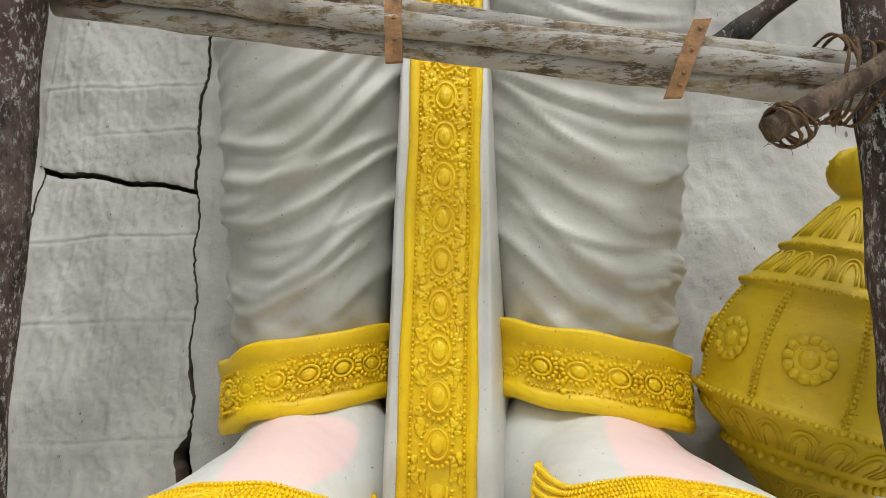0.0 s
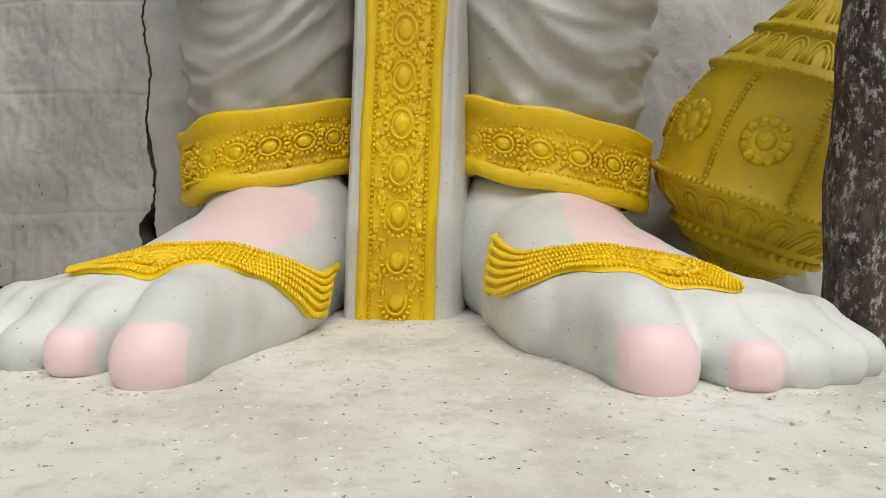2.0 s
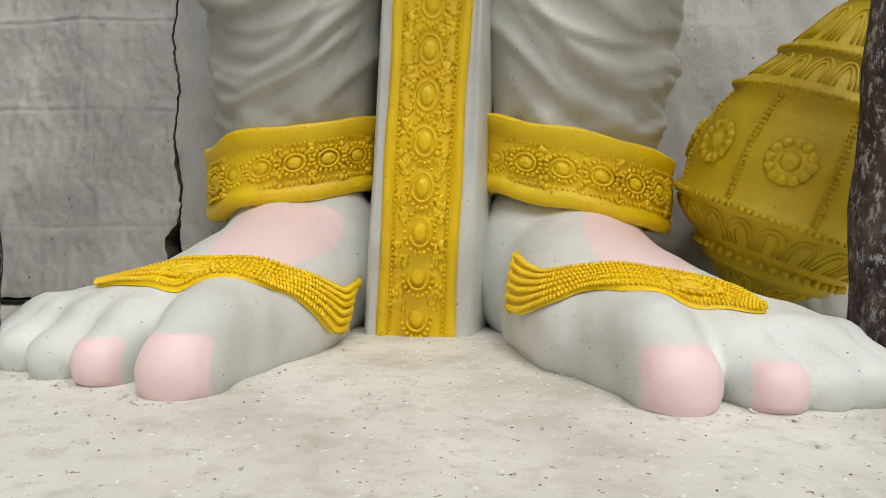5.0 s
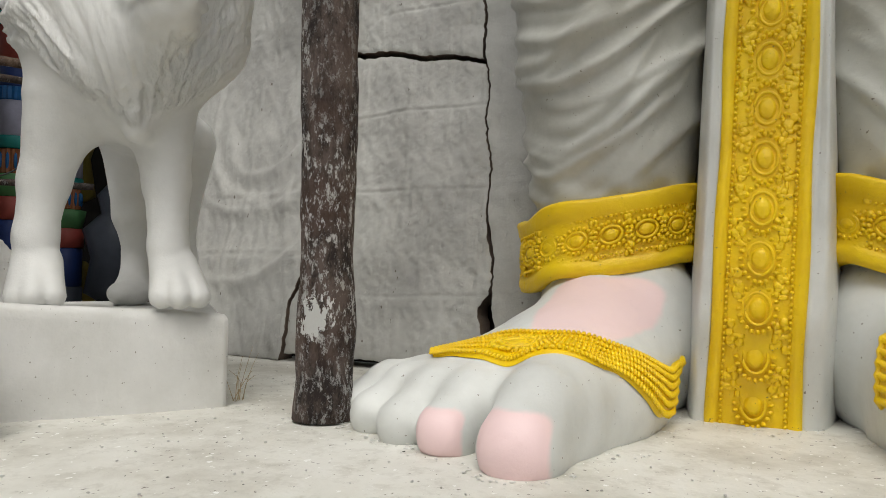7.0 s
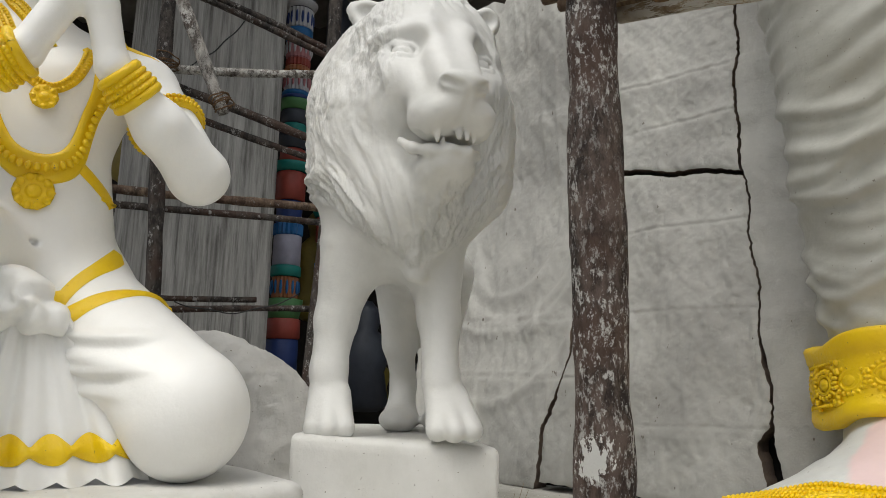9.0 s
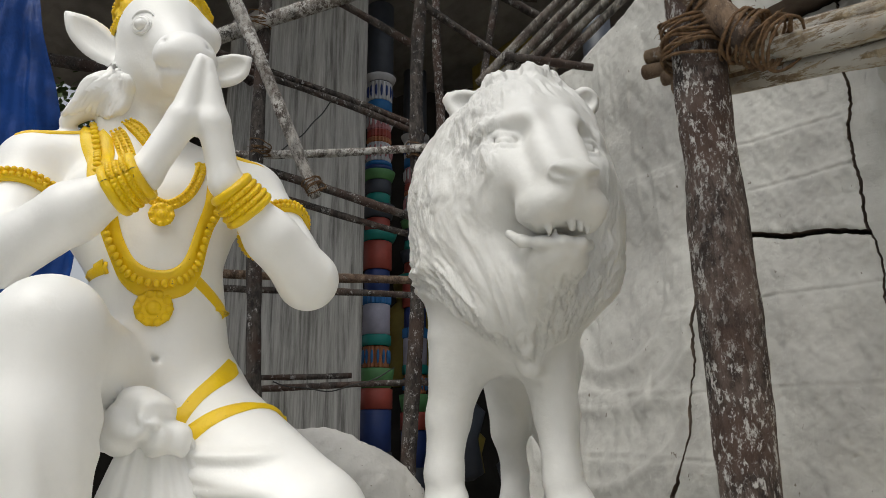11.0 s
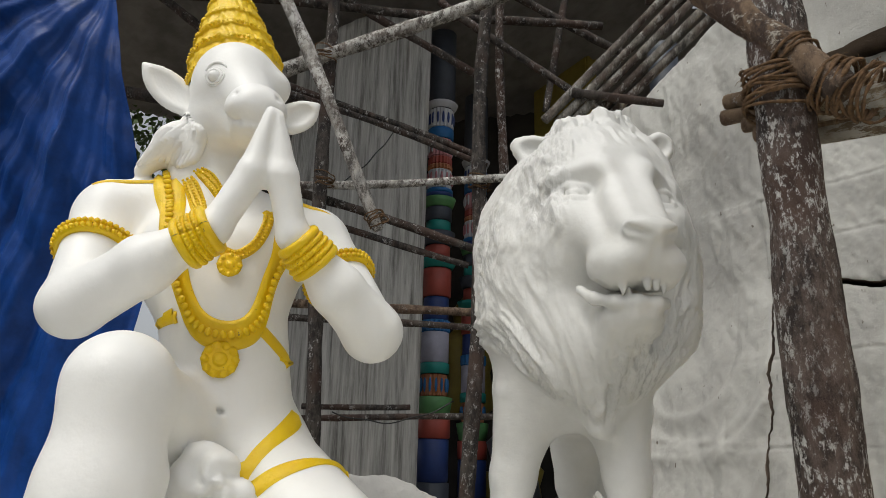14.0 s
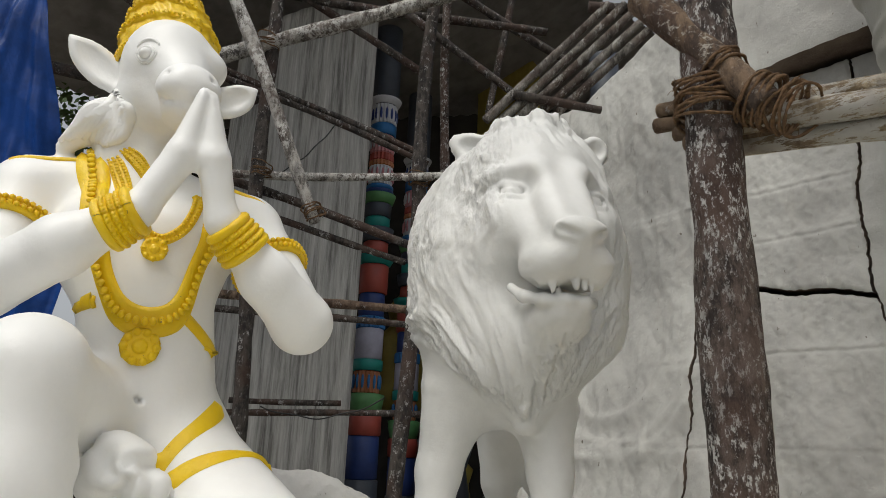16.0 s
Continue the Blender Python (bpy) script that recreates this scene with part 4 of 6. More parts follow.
    for s0, s1, cnt in ((0.245, 0.335, 22), (0.70, 0.78, 22), (0.83, 0.95, 14), (0.06, 0.14, 20)):
        s0, s1 = low(s0), low(s1)
        b = Build(OCHRE)
        for k in range(cnt):
            a = 2 * np.pi * k / cnt
            w = np.pi / cnt * 0.85
            for q in (1.0, 0.55):
                t = np.linspace(0, 1, 14)
                aa = a + q * w * np.cos(np.pi * t)
                ss = s0 + (s1 - s0) * (0.05 + (0.55 + 0.4 * q) * np.sin(np.pi * t) ** 0.6)
                b.add(*tube(np.array([P(s, x, 0.001) for s, x in zip(ss, aa)]), 0.0048, 5))
        b.thing("petal_band", parent=base)


mace()


# Grit, paint chips and plaster crumbs on the floor.
def grit(count, seed, area, size, material, name, label, flat):
    rng = random.Random(seed)
    b = Build(material)
    for k in range(count):
        x, y = area(rng)
        a, L = rng.uniform(0, 6.28), rng.uniform(*size)
        A = np.array([[math.cos(a), math.sin(a), 0], [-math.sin(a), math.cos(a), 0], [0, 0, 1.0]])
        b.add(*blob((x, y, 0.001), (L, L * rng.uniform(0.3, 0.8), L * flat), 5, 4, A))
    b.thing(name, label, "debris", kind="stuff", smooth=False)


anywhere = lambda r: (r.uniform(-2.4, 2.2), r.uniform(0.7, 2.6))


def by_feet(r):
    tx, ty, _, tr = r.choice(TOES_L + TOES_R + [(-0.30, 1.85, 0, 0.05), (0.42, 1.85, 0, 0.05), (-0.24, 2.15, 0, 0.05), (0.30, 2.2, 0, 0.04), (0.0, 2.30, 0, 0.1), (-1.06, 1.8, 0, 0.07), (-1.6, 1.79, 0, 0.1), (-1.45, 1.86, 0, 0.08)])
    a = r.uniform(3.0, 6.4)
    return tx + (tr * 1.05 + r.uniform(0, 0.04)) * math.cos(a), ty + (tr * 1.1 + r.uniform(0, 0.04)) * math.sin(a)


grit(420, 4, anywhere, (0.002, 0.006), ROUGH, "grit", "grey grit strewn over the cement floor", 0.5)
grit(300, 5, anywhere, (0.001, 0.004), GAPSHADE_GRIT, "dark_grit", "dark dirt specks strewn over the cement floor", 0.3)
grit(260, 6, by_feet, (0.002, 0.007), PLINTH, "plaster_crumbs", "white plaster crumbs along the statue's feet", 0.3)


# ---- lion ----
def basis(d):
    """Rows of unit axes with the first along d."""
    a = np.array(d, float)
    a /= np.linalg.norm(a)
    s = np.cross((0, 0, 1), a)
    s = s / np.linalg.norm(s) if np.linalg.norm(s) > 0.05 else np.array([1.0, 0, 0])
    return np.array([a, s, np.cross(a, s)])


def local_to_world(v, origin, facing):
    f = np.array([*facing, 0.0])
    f /= np.linalg.norm(f)
    r = np.cross((0, 0, 1), f)
    return np.asarray(origin, float) + v[:, :1] * r + v[:, 1:2] * f + v[:, 2:] * np.array([0, 0, 1.0])


def eye_with_lids(b, s, c, w, h, lids=((1.0, 0.0055), (1.45, 0.0035))):
    """A bulging eyeball with two lids round it, laid on a solid."""
    p, nn = s.snap(np.array([c]), 0.0)
    nn = nn[0]
    up, rt = np.array([0, 0, 1.0]) - nn * nn[2], np.cross(nn, (0, 0, 1))
    up, rt = up / np.linalg.norm(up), rt / np.linalg.norm(rt)
    b.add(*blob(p[0] - nn * 0.004, (w * 0.85, h * 0.9, 0.024), 18, 12, np.array([rt, up, nn])), 0)
    a = np.linspace(0, 2 * np.pi, 30)
    for k, rr in lids:
        ringp = p[0] + np.cos(a)[:, None] * rt * w * k + np.sin(a)[:, None] * up * h * k * (1 - 0.25 * np.cos(a)[:, None] ** 2)
        P, N = s.snap(ringp, 0.001, 4)
        b.add(*tube(P, rr, 6, False), 0)


def lion():
    s = Solid()
    # chest, body and legs
    s.ell((-0.115, -0.06, 0.99), (0.232, 0.20, 0.22), 0.06)
    s.cone((-0.11, -0.1, 0.98), (-0.09, -0.62, 0.93), 0.19, 0.15, 0.06)
    for top, mid, kn, ft, rt, spread in (((-0.235, -0.03, 0.86), (-0.286, -0.04, 0.64), (-0.298, -0.02, 0.48), (-0.272, 0.03), 0.108, 0.042), ((0.02, -0.03, 0.84), (0.042, -0.04, 0.65), (0.052, -0.02, 0.46), (0.096, 0.03), 0.100, 0.050)):
        s.cone(top, mid, rt, 0.064, 0.06).cone(mid, kn, 0.064, 0.054, 0.03)
        s.cone(kn, (0.5 * (kn[0] + ft[0]), 0.0, 0.35), 0.054, 0.062, 0.03)
        for k in range(3):
            o = k - 1
            s.cone((0.6 * kn[0] + 0.4 * ft[0] + o * 0.022, 0.0, 0.41), (ft[0] + o * spread, ft[1] + 0.058 - 0.02 * abs(o), 0.316), 0.044, 0.034, 0.012)
    for x in (-0.135, 0.03):
        s.cone((x + 0.01, -0.58, 0.86), (x, -0.62, 0.60), 0.12, 0.066, 0.06).cone((x, -0.62, 0.60), (x + 0.015, -0.68, 0.44), 0.062, 0.048, 0.03).cone((x + 0.015, -0.68, 0.44), (x + 0.01, -0.64, 0.33), 0.048, 0.060, 0.03)
        s.ell((x + 0.01, -0.56, 0.305), (0.075, 0.12, 0.05), 0.04)
    # mane
    s.ell((-0.06, 0.02, 1.29), (0.335, 0.23, 0.34), 0.06)
    s.ell((-0.015, 0.02, 1.52), (0.225, 0.18, 0.20), 0.08)
    s.ell((-0.13, -0.01, 1.12), (0.255, 0.22, 0.22), 0.06)
    s.ell((0.075, -0.01, 1.12), (0.185, 0.19, 0.22), 0.06)
    s.cone((-0.055, 0.03, 1.24), (-0.03, 0.09, 0.78), 0.215, 0.035, 0.06)
    s.ell((-0.05, 0.04, 1.03), (0.205, 0.185, 0.18), 0.08)
    s.ell((0.02, 0.03, 1.70), (0.085, 0.10, 0.045), 0.04).ell((-0.09, 0.03, 1.68), (0.06, 0.09, 0.035), 0.04)
    # The head looks a little aside of the body.
    F, R, O = np.array([0.39, 0.921]), np.array([0.921, -0.39]), np.array([-0.03, 0.064])
    ax3 = np.array([[R[0], R[1], 0], [F[0], F[1], 0], [0, 0, 1.0]])
    hd = lambda u, w, z: (*(O + u * R + w * F), z)
    he = lambda c, r, k, cutting=False: s.ell(hd(*c), r, k, ax3, cutting)
    hc = lambda a, c, ra, rc, k, cutting=False: s.cone(hd(*a), hd(*c), ra, rc, k, cutting)
    he((0, 0.05, 1.47), (0.178, 0.165, 0.175), 0.05)
    for m in (-1, 1):
        hc((m * 0.040, 0.165, 1.485), (m * 0.030, 0.325, 1.262), 0.060, 0.044, 0.035)
        he((m * 0.115, 0.12, 1.30), (0.085, 0.10, 0.13), 0.06)
        he((m * 0.055, 0.280, 1.168), (0.070, 0.090, 0.060), 0.035)
        hc((m * 0.165, 0.14, 1.440), (m * 0.065, 0.220, 1.452), 0.028, 0.032, 0.045)
        hc((m * 0.130, 0.17, 1.345), (m * 0.075, 0.25, 1.24), 0.045, 0.040, 0.05)
    he((0, 0.315, 1.200), (0.070, 0.070, 0.055), 0.04)
    he((0, 0.372, 1.240), (0.074, 0.042, 0.036), 0.012)
    hc((0, 0.380, 1.225), (0, 0.368, 1.182), 0.030, 0.014, 0.02)
    he((0.005, 0.225, 1.048), (0.078, 0.092, 0.046), 0.03)
    hc((0.0, 0.19, 1.035), (-0.02, 0.08, 0.96), 0.062, 0.08, 0.06)
    for c in ((-0.122, 0.20, 1.398), (0.122, 0.20, 1.398)):
        p, nn = s.snap(np.array([hd(*c)]))
        s.ell(p[0] + nn[0] * 0.020, (0.060, 0.036, 0.036), 0.045, cut=True)
    # open mouth, raised lower lip, teeth
    he((0, 0.245, 1.099), (0.094, 0.108, 0.0125), 0.008, True)
    he((-0.098, 0.235, 1.118), (0.030, 0.055, 0.021), 0.012, True)
    he((0.098, 0.225, 1.114), (0.026, 0.050, 0.016), 0.012, True)
    lipline = [(-0.116, 0.185, 1.122), (-0.098, 0.235, 1.090), (-0.062, 0.285, 1.074), (-0.015, 0.310, 1.072), (0.04, 0.306, 1.074), (0.085, 0.262, 1.082)]
    for a, c in zip(lipline[:-1], lipline[1:]):
        hc(a, c, 0.0135, 0.0135, 0.02)
    for u, w, z0, z1, r, r2 in ((-0.056, 0.318, 1.122, 1.084, 0.014, 0.004), (0.002, 0.332, 1.120, 1.103, 0.010, 0.008), (0.026, 0.330, 1.120, 1.103, 0.010, 0.008), (0.050, 0.322, 1.120, 1.098, 0.011, 0.006)):
        hc((u, w, z0), (u, w + 0.002, z1), r, r2, 0.004)
    hc((-0.034, 0.300, 1.074), (-0.034, 0.306, 1.106), 0.013, 0.004, 0.005)
    for m in (-1, 1):
        hc((m * 0.062, 0.385, 1.236), (m * 0.026, 0.412, 1.214), 0.011, 0.012, 0.008, True)
    hc((0.0, 0.402, 1.195), (0.0, 0.362, 1.125), 0.008, 0.009, 0.016, True)
    # ears
    s.ell((-0.200, 0.075, 1.622), (0.078, 0.032, 0.052), 0.02, basis((-0.9, -0.1, 0.36)))
    s.ell((-0.190, 0.110, 1.616), (0.060, 0.030, 0.033), 0.012, basis((-0.9, -0.1, 0.36)), cut=True)
    s.ell((0.185, 0.02, 1.628), (0.045, 0.036, 0.052), 0.02, basis((0.8, -0.4, 0.3)))
    s.ell((0.190, 0.055, 1.622), (0.030, 0.024, 0.032), 0.012, basis((0.8, -0.4, 0.3)), cut=True)
    for c in ((-0.122, 0.20, 1.398), (0.122, 0.20, 1.398)):
        p, nn = s.snap(np.array([hd(*c)]), 0.0)
        nn = nn[0]
        up, rt = np.array([0, 0, 1.0]) - nn * nn[2], np.cross(nn, (0, 0, 1))
        up, rt = up / np.linalg.norm(up), rt / np.linalg.norm(rt)
        rims = []
        for sign, h, out in ((1, 0.034, 0.012), (-1, 0.031, 0.006)):
            a = np.linspace(0, np.pi, 13)
            P, N = s.snap(p[0] + np.cos(a)[:, None] * rt * 0.046 + sign * np.sin(a)[:, None] * up * h, 0.0, 4)
            rims.append(P + N * (out * np.sin(a) - 0.004)[:, None])
        s.ell(p[0] - nn * 0.002, (0.044, 0.032, 0.024), 0.005, np.array([rt, up, nn]), True)
        for rim in rims:
            for k in range(12):
                s.cone(rim[k], rim[k + 1], 0.0065, 0.0065, 0.006)
        s.ell(p[0] - nn * 0.007, (0.034, 0.024, 0.024), 0.002, np.array([rt, up, nn]))
    v, q = s.surface(0.0066)
    n = normals_of(v, q)
    # Locks of the mane run with its outline, from the brow down to the tip of the beard; none on the face and legs.
    rel = v[:, :2] - O
    U, W = rel @ R, rel @ F
    wz = v[:, 2] + 0.022 * fbm(v, 34, 3, 4.0)
    wu = U + 0.024 * fbm(v, 31, 3, 9.0)
    face = np.exp(-((wu / (0.09 + 0.07 * smoothstep(0.98, 1.24, v[:, 2]))) ** 4 + ((wz - 1.28) / 0.29) ** 6)) * smoothstep(0.0, 0.10, W)
    half = 0.05 + 0.32 * smoothstep(0.66, 1.26, v[:, 2]) - 0.22 * smoothstep(1.42, 1.82, v[:, 2])
    bottom = np.interp(np.abs(v[:, 0] + 0.03), [0, 0.12, 0.22, 0.32, 0.42], [0.76, 0.85, 0.93, 1.00, 1.04]) + 0.012 * fbm(v, 24, 2, 5.0)
    mane = smoothstep(bottom, bottom + 0.03, v[:, 2]) * (1 - smoothstep(0.05, 0.75, face)) * smoothstep(-0.40, -0.15, v[:, 1])
    ears = sum(np.exp(-((((v - np.array(c)) ** 2).sum(-1) / 0.080 ** 2) ** 2)) for c in ((-0.205, 0.08, 1.628), (0.190, 0.03, 1.635)))
    mane = mane * (1 - np.clip(ears, 0, 1))
    flow = (v[:, 0] + 0.04) / half + 0.05 * np.sin(8 * v[:, 2] + 5 * v[:, 0]) + 0.03 * fbm(v, 14, 2, 3.0)
    lock = np.stack([flow * 1.25, v[:, 1] * 1.8, v[:, 2] * 1.0], -1) + 0.035 * np.stack([fbm(v, 11, 2, 1.0), fbm(v, 12, 2, 2.0), fbm(v, 10, 2, 3.0)], -1)
    ridge = 1 - np.abs(fbm(lock, 10.0, 2, 2.0))
    mid_ = 1 - np.abs(fbm(lock, 26.0, 2, 6.0))
    fine = 1 - np.abs(fbm(lock, 60.0, 2, 1.0))
    patch = smoothstep(-0.3, 0.5, fbm(v, 9, 2, 8.0))
    tuft = smoothstep(1.62, 1.70, v[:, 2])
    v = v + n * (mane * (0.017 * (ridge - 0.6) + 0.012 * (mid_ - 0.6) * (0.4 + 0.6 * patch) + 0.008 * (fine - 0.6) * (0.3 + 0.7 * patch) + 0.008 * fbm(v, 9, 2) + 0.012 * tuft * fbm(v, 45, 2) + 0.008 * smoothstep(0.0, 0.06, v[:, 2] - bottom) * smoothstep(0.14, 0.06, v[:, 2] - bottom)) + 0.0014 * fbm(v, 26, 3))[:, None]
    b = Build(LIONW)
    b.add(local_to_world(v, (-1.61, 1.71, 0), (0.66, -0.75)), q, 0, mane * (0.15 + 0.45 * patch))
    b.thing("lion_statue", "white lion statue with a thick mane and bared teeth", "statue")


lion()


def rough_box(name, corners, z0, z1, material, label, category, round_=0.02, seed=0.0, top_slope=0.0):
    """An uneven cast block on a four-cornered plan, with worn edges."""
    c = np.array(corners, float)
    n, m = 40, 14
    ring = np.concatenate([c[i] + (c[(i + 1) % 4] - c[i]) * np.linspace(0, 1, n, endpoint=False)[:, None] for i in range(4)])
    mid = c.mean(0)
    V, rows = [], 0
    zs = list(np.linspace(z0, z1 - round_, m)) + [z1 - round_ * 0.4, z1]
    ins = [0.0] * m + [round_ * 0.35, round_]
    for z, i in zip(zs, ins):
        d = ring - mid
        L = np.linalg.norm(d, axis=1)[:, None]
        V.append(np.c_[ring - d / L * i, np.full(len(ring), z)])
        rows += 1
    for k in (0.9, 0.7, 0.45, 0.2, 0.02):
        d = (ring - mid) * k
        V.append(np.c_[mid + d * (1 - round_ / 0.5), np.full(len(ring), z1)])
        rows += 1
    V = np.concatenate(V)
    o = np.c_[V[:, :2] - mid, np.zeros(len(V))]
    o /= np.linalg.norm(o, axis=1)[:, None] + 1e-6
    V = V + o * (0.007 * fbm(V, 9, 4, seed) + 0.004 * fbm(V, 2.5, 2, seed))[:, None]
    V[:, 2] += 0.006 * fbm(V, 6, 3, seed + 2) * (V[:, 2] > z0 + 0.05)
    V[:, 2] += top_slope * np.clip((1.86 - V[:, 1]) / 0.5, -0.3, 1.0) * smoothstep(z0, z1, V[:, 2])
    b = Build(material)
    b.add(V, grid_faces(4 * n, rows, True))
    return b.thing(name, label, category)


rough_box("lion_plinth", [(-1.42, 1.838), (-2.12, 2.50), (-2.75, 2.10), (-1.78, 1.358)], -0.03, 0.268, PLINTH, "white painted cement plinth under the lion", "plinth", 0.02, 1.0, 0.035)
rough_box("kneeling_plinth", [(-1.60, 1.27), (-2.95, 1.42), (-2.95, -0.10), (-1.42, -0.10)], -0.03, 0.205, PLINTH, "low white painted cement plinth under the kneeling figure", "plinth", 0.025, 5.0)

# Rough hump of cement between the two plinths.
s = Solid()
s.ell((-2.43, 1.40, 0.12), (0.13, 0.47, 0.50), 0.05, basis((0.82, -0.57, 0)))
s.ell((-2.46, 1.44, 0.08), (0.20, 0.48, 0.30), 0.08, basis((0.82, -0.57, 0)))
v, q = s.surface(0.014)
v = v + normals_of(v, q) * (0.012 * fbm(v, 12, 5) + 0.007 * np.abs(fbm(v, 45, 3, 2.0)))[:, None]
Build(ROUGH).add(v, q[v[q].max(1)[:, 2] > 0.0]).thing("cement_hump", "rough grey cement hump between the plinths", "rock")


# ---- kneeling figure ----
def kneeling():
    s = Solid()
    # trunk
    s.ell((-0.045, -0.05, 1.24), (0.255, 0.165, 0.20), 0.06)
    s.ell((-0.14, 0.07, 1.27), (0.12, 0.07, 0.09), 0.06).ell((0.07, 0.07, 1.28), (0.12, 0.07, 0.09), 0.06)
    s.cone((-0.02, -0.05, 1.12), (0.04, -0.04, 0.80), 0.19, 0.175, 0.06)
    s.ell((0.05, -0.07, 0.70), (0.22, 0.19, 0.15), 0.06)
    # neck and shoulders
    s.cone((-0.085, -0.05, 1.38), (-0.075, 0.0, 1.68), 0.10, 0.075, 0.06)
    s.cone((-0.10, -0.06, 1.42), (-0.360, -0.05, 1.375), 0.095, 0.098, 0.07)
    s.cone((-0.06, -0.06, 1.42), (0.235, -0.05, 1.368), 0.095, 0.093, 0.07)
    trunk = Solid()
    trunk.items = list(s.items)
    # arms
    s.cone((-0.375, -0.04, 1.33), (-0.395, 0.13, 1.05), 0.100, 0.078, 0.05)
    s.cone((-0.395, 0.13, 1.045), (-0.22, 0.24, 1.15), 0.082, 0.075, 0.03).cone((-0.22, 0.24, 1.15), (-0.065, 0.30, 1.245), 0.073, 0.043, 0.03)
    s.cone((0.265, -0.04, 1.33), (0.40, 0.17, 1.03), 0.097, 0.082, 0.05)
    s.cone((0.40, 0.19, 1.03), (0.28, 0.25, 1.13), 0.084, 0.072, 0.03).cone((0.28, 0.25, 1.13), (0.15, 0.30, 1.25), 0.070, 0.042, 0.03)
    # joined palms
    for w, p, t in (((-0.055, 0.305, 1.26), (0.022, 0.33, 1.41), (0.052, 0.35, 1.585)), ((0.140, 0.305, 1.26), (0.100, 0.33, 1.41), (0.074, 0.345, 1.58))):
        s.cone(w, p, 0.041, 0.043, 0.03).cone(p, t, 0.042, 0.015, 0.014)
        for k in (-0.5, 0.5, 1.5):
            s.cone((p[0], p[1] - 0.018 * k, p[2]), (t[0], t[1] - 0.02 * k, t[2] - 0.015 * abs(k)), 0.026, 0.010, 0.006)
    # hair mass behind the ear
    s.cone((-0.13, -0.03, 1.68), (-0.215, 0.0, 1.60), 0.05, 0.055, 0.03).cone((-0.215, 0.0, 1.60), (-0.30, -0.01, 1.505), 0.055, 0.022, 0.03).cone((-0.12, 0.0, 1.64), (-0.17, 0.0, 1.50), 0.06, 0.05, 0.03)
    # head: broad brow, boxy muzzle turned aside, small jaw under it
    s.ell((-0.055, 0.02, 1.80), (0.138, 0.15, 0.155), 0.05)
    s.ell((-0.060, 0.03, 1.695), (0.118, 0.125, 0.105), 0.05)
    s.cone((-0.045, 0.08, 1.79), (0.008, 0.195, 1.665), 0.116, 0.064, 0.05)
    s.cone((-0.055, 0.06, 1.67), (0.0, 0.17, 1.600), 0.085, 0.050, 0.04)
    for c in ((-0.105, 0.11, 1.765), (0.070, 0.09, 1.800)):
        s.ell(c, (0.042, 0.045, 0.042), 0.05)
    s.ell((0.006, 0.205, 1.580), (0.060, 0.078, 0.036), 0.010)
    s.ell((0.012, 0.238, 1.648), (0.082, 0.078, 0.062), 0.004)
    s.ell((-0.016, 0.248, 1.622), (0.054, 0.062, 0.036), 0.03).ell((0.045, 0.246, 1.625), (0.050, 0.060, 0.036), 0.03)
    for m in (-1, 1):
        p, nn = s.snap(np.array([(0.010 + m * 0.062, 0.30, 1.655)]))
        s.ell(p[0] + nn[0] * 0.002, (0.0115, 0.014, 0.009), 0.006, cut=True)
    lip, _ = s.snap(np.array([(-0.074, 0.215, 1.640), (-0.068, 0.235, 1.610), (-0.046, 0.262, 1.585), (-0.012, 0.290, 1.575), (0.02, 0.295, 1.573)]))
    for p0, p1 in zip(lip[:-1], lip[1:]):
        s.cone(p0, p1, 0.0055, 0.0055, 0.005, cut=True)
    s.ell((-0.250, -0.005, 1.782), (0.105, 0.022, 0.058), 0.02, basis((-0.78, 0, 0.63)))
    s.cone((-0.29, -0.005, 1.815), (-0.342, -0.002, 1.858), 0.026, 0.006, 0.03)
    s.ell((-0.250, 0.020, 1.780), (0.086, 0.020, 0.038), 0.008, basis((-0.78, 0, 0.63)), cut=True)
    s.ell((0.135, 0.0, 1.752), (0.088, 0.022, 0.056), 0.02, basis((0.85, 0, 0.5)))
    s.cone((0.175, 0.0, 1.785), (0.214, 0.0, 1.815), 0.026, 0.006, 0.03)
    s.ell((0.140, 0.022, 1.752), (0.068, 0.020, 0.036), 0.008, basis((0.85, 0, 0.5)), cut=True)
    # legs: one knee raised, one on the plinth
    s.cone((-0.08, -0.03, 0.70), (-0.22, 0.36, 0.83), 0.15, 0.112, 0.06)
    s.cone((-0.218, 0.38, 0.835), (-0.225, 0.38, 0.60), 0.114, 0.126, 0.05).cone((-0.225, 0.38, 0.60), (-0.24, 0.36, 0.30), 0.130, 0.150, 0.05)
    s.ell((-0.22, 0.46, 0.235), (0.09, 0.17, 0.06), 0.03)
    s.cone((0.11, -0.03, 0.66), (0.39, 0.33, 0.375), 0.165, 0.150, 0.06)
    s.ell((0.40, 0.33, 0.35), (0.145, 0.15, 0.155), 0.05)
    s.cone((0.40, 0.30, 0.32), (0.25, -0.45, 0.29), 0.12, 0.09, 0.05)
    # knot of the waistcloth
    s.ell((0.00, 0.25, 0.655), (0.075, 0.05, 0.055), 0.012, basis((0.8, 0, -0.5))).ell((-0.05, 0.25, 0.61), (0.06, 0.05, 0.065), 0.010).ell((0.045, 0.26, 0.59), (0.065, 0.05, 0.045), 0.010).ell((0.0, 0.29, 0.615), (0.05, 0.03, 0.03), 0.006, basis((0.7, 0, 0.7)))
    p = np.array([[0.004, 0.5, 0.792]])
    for _ in range(70):
        p[:, 1] -= 0.8 * trunk.at(p)
    s.ell(p[0], (0.013, 0.016, 0.009), 0.014, cut=True)
    v, q = s.surface(0.0085)
    n = normals_of(v, q)
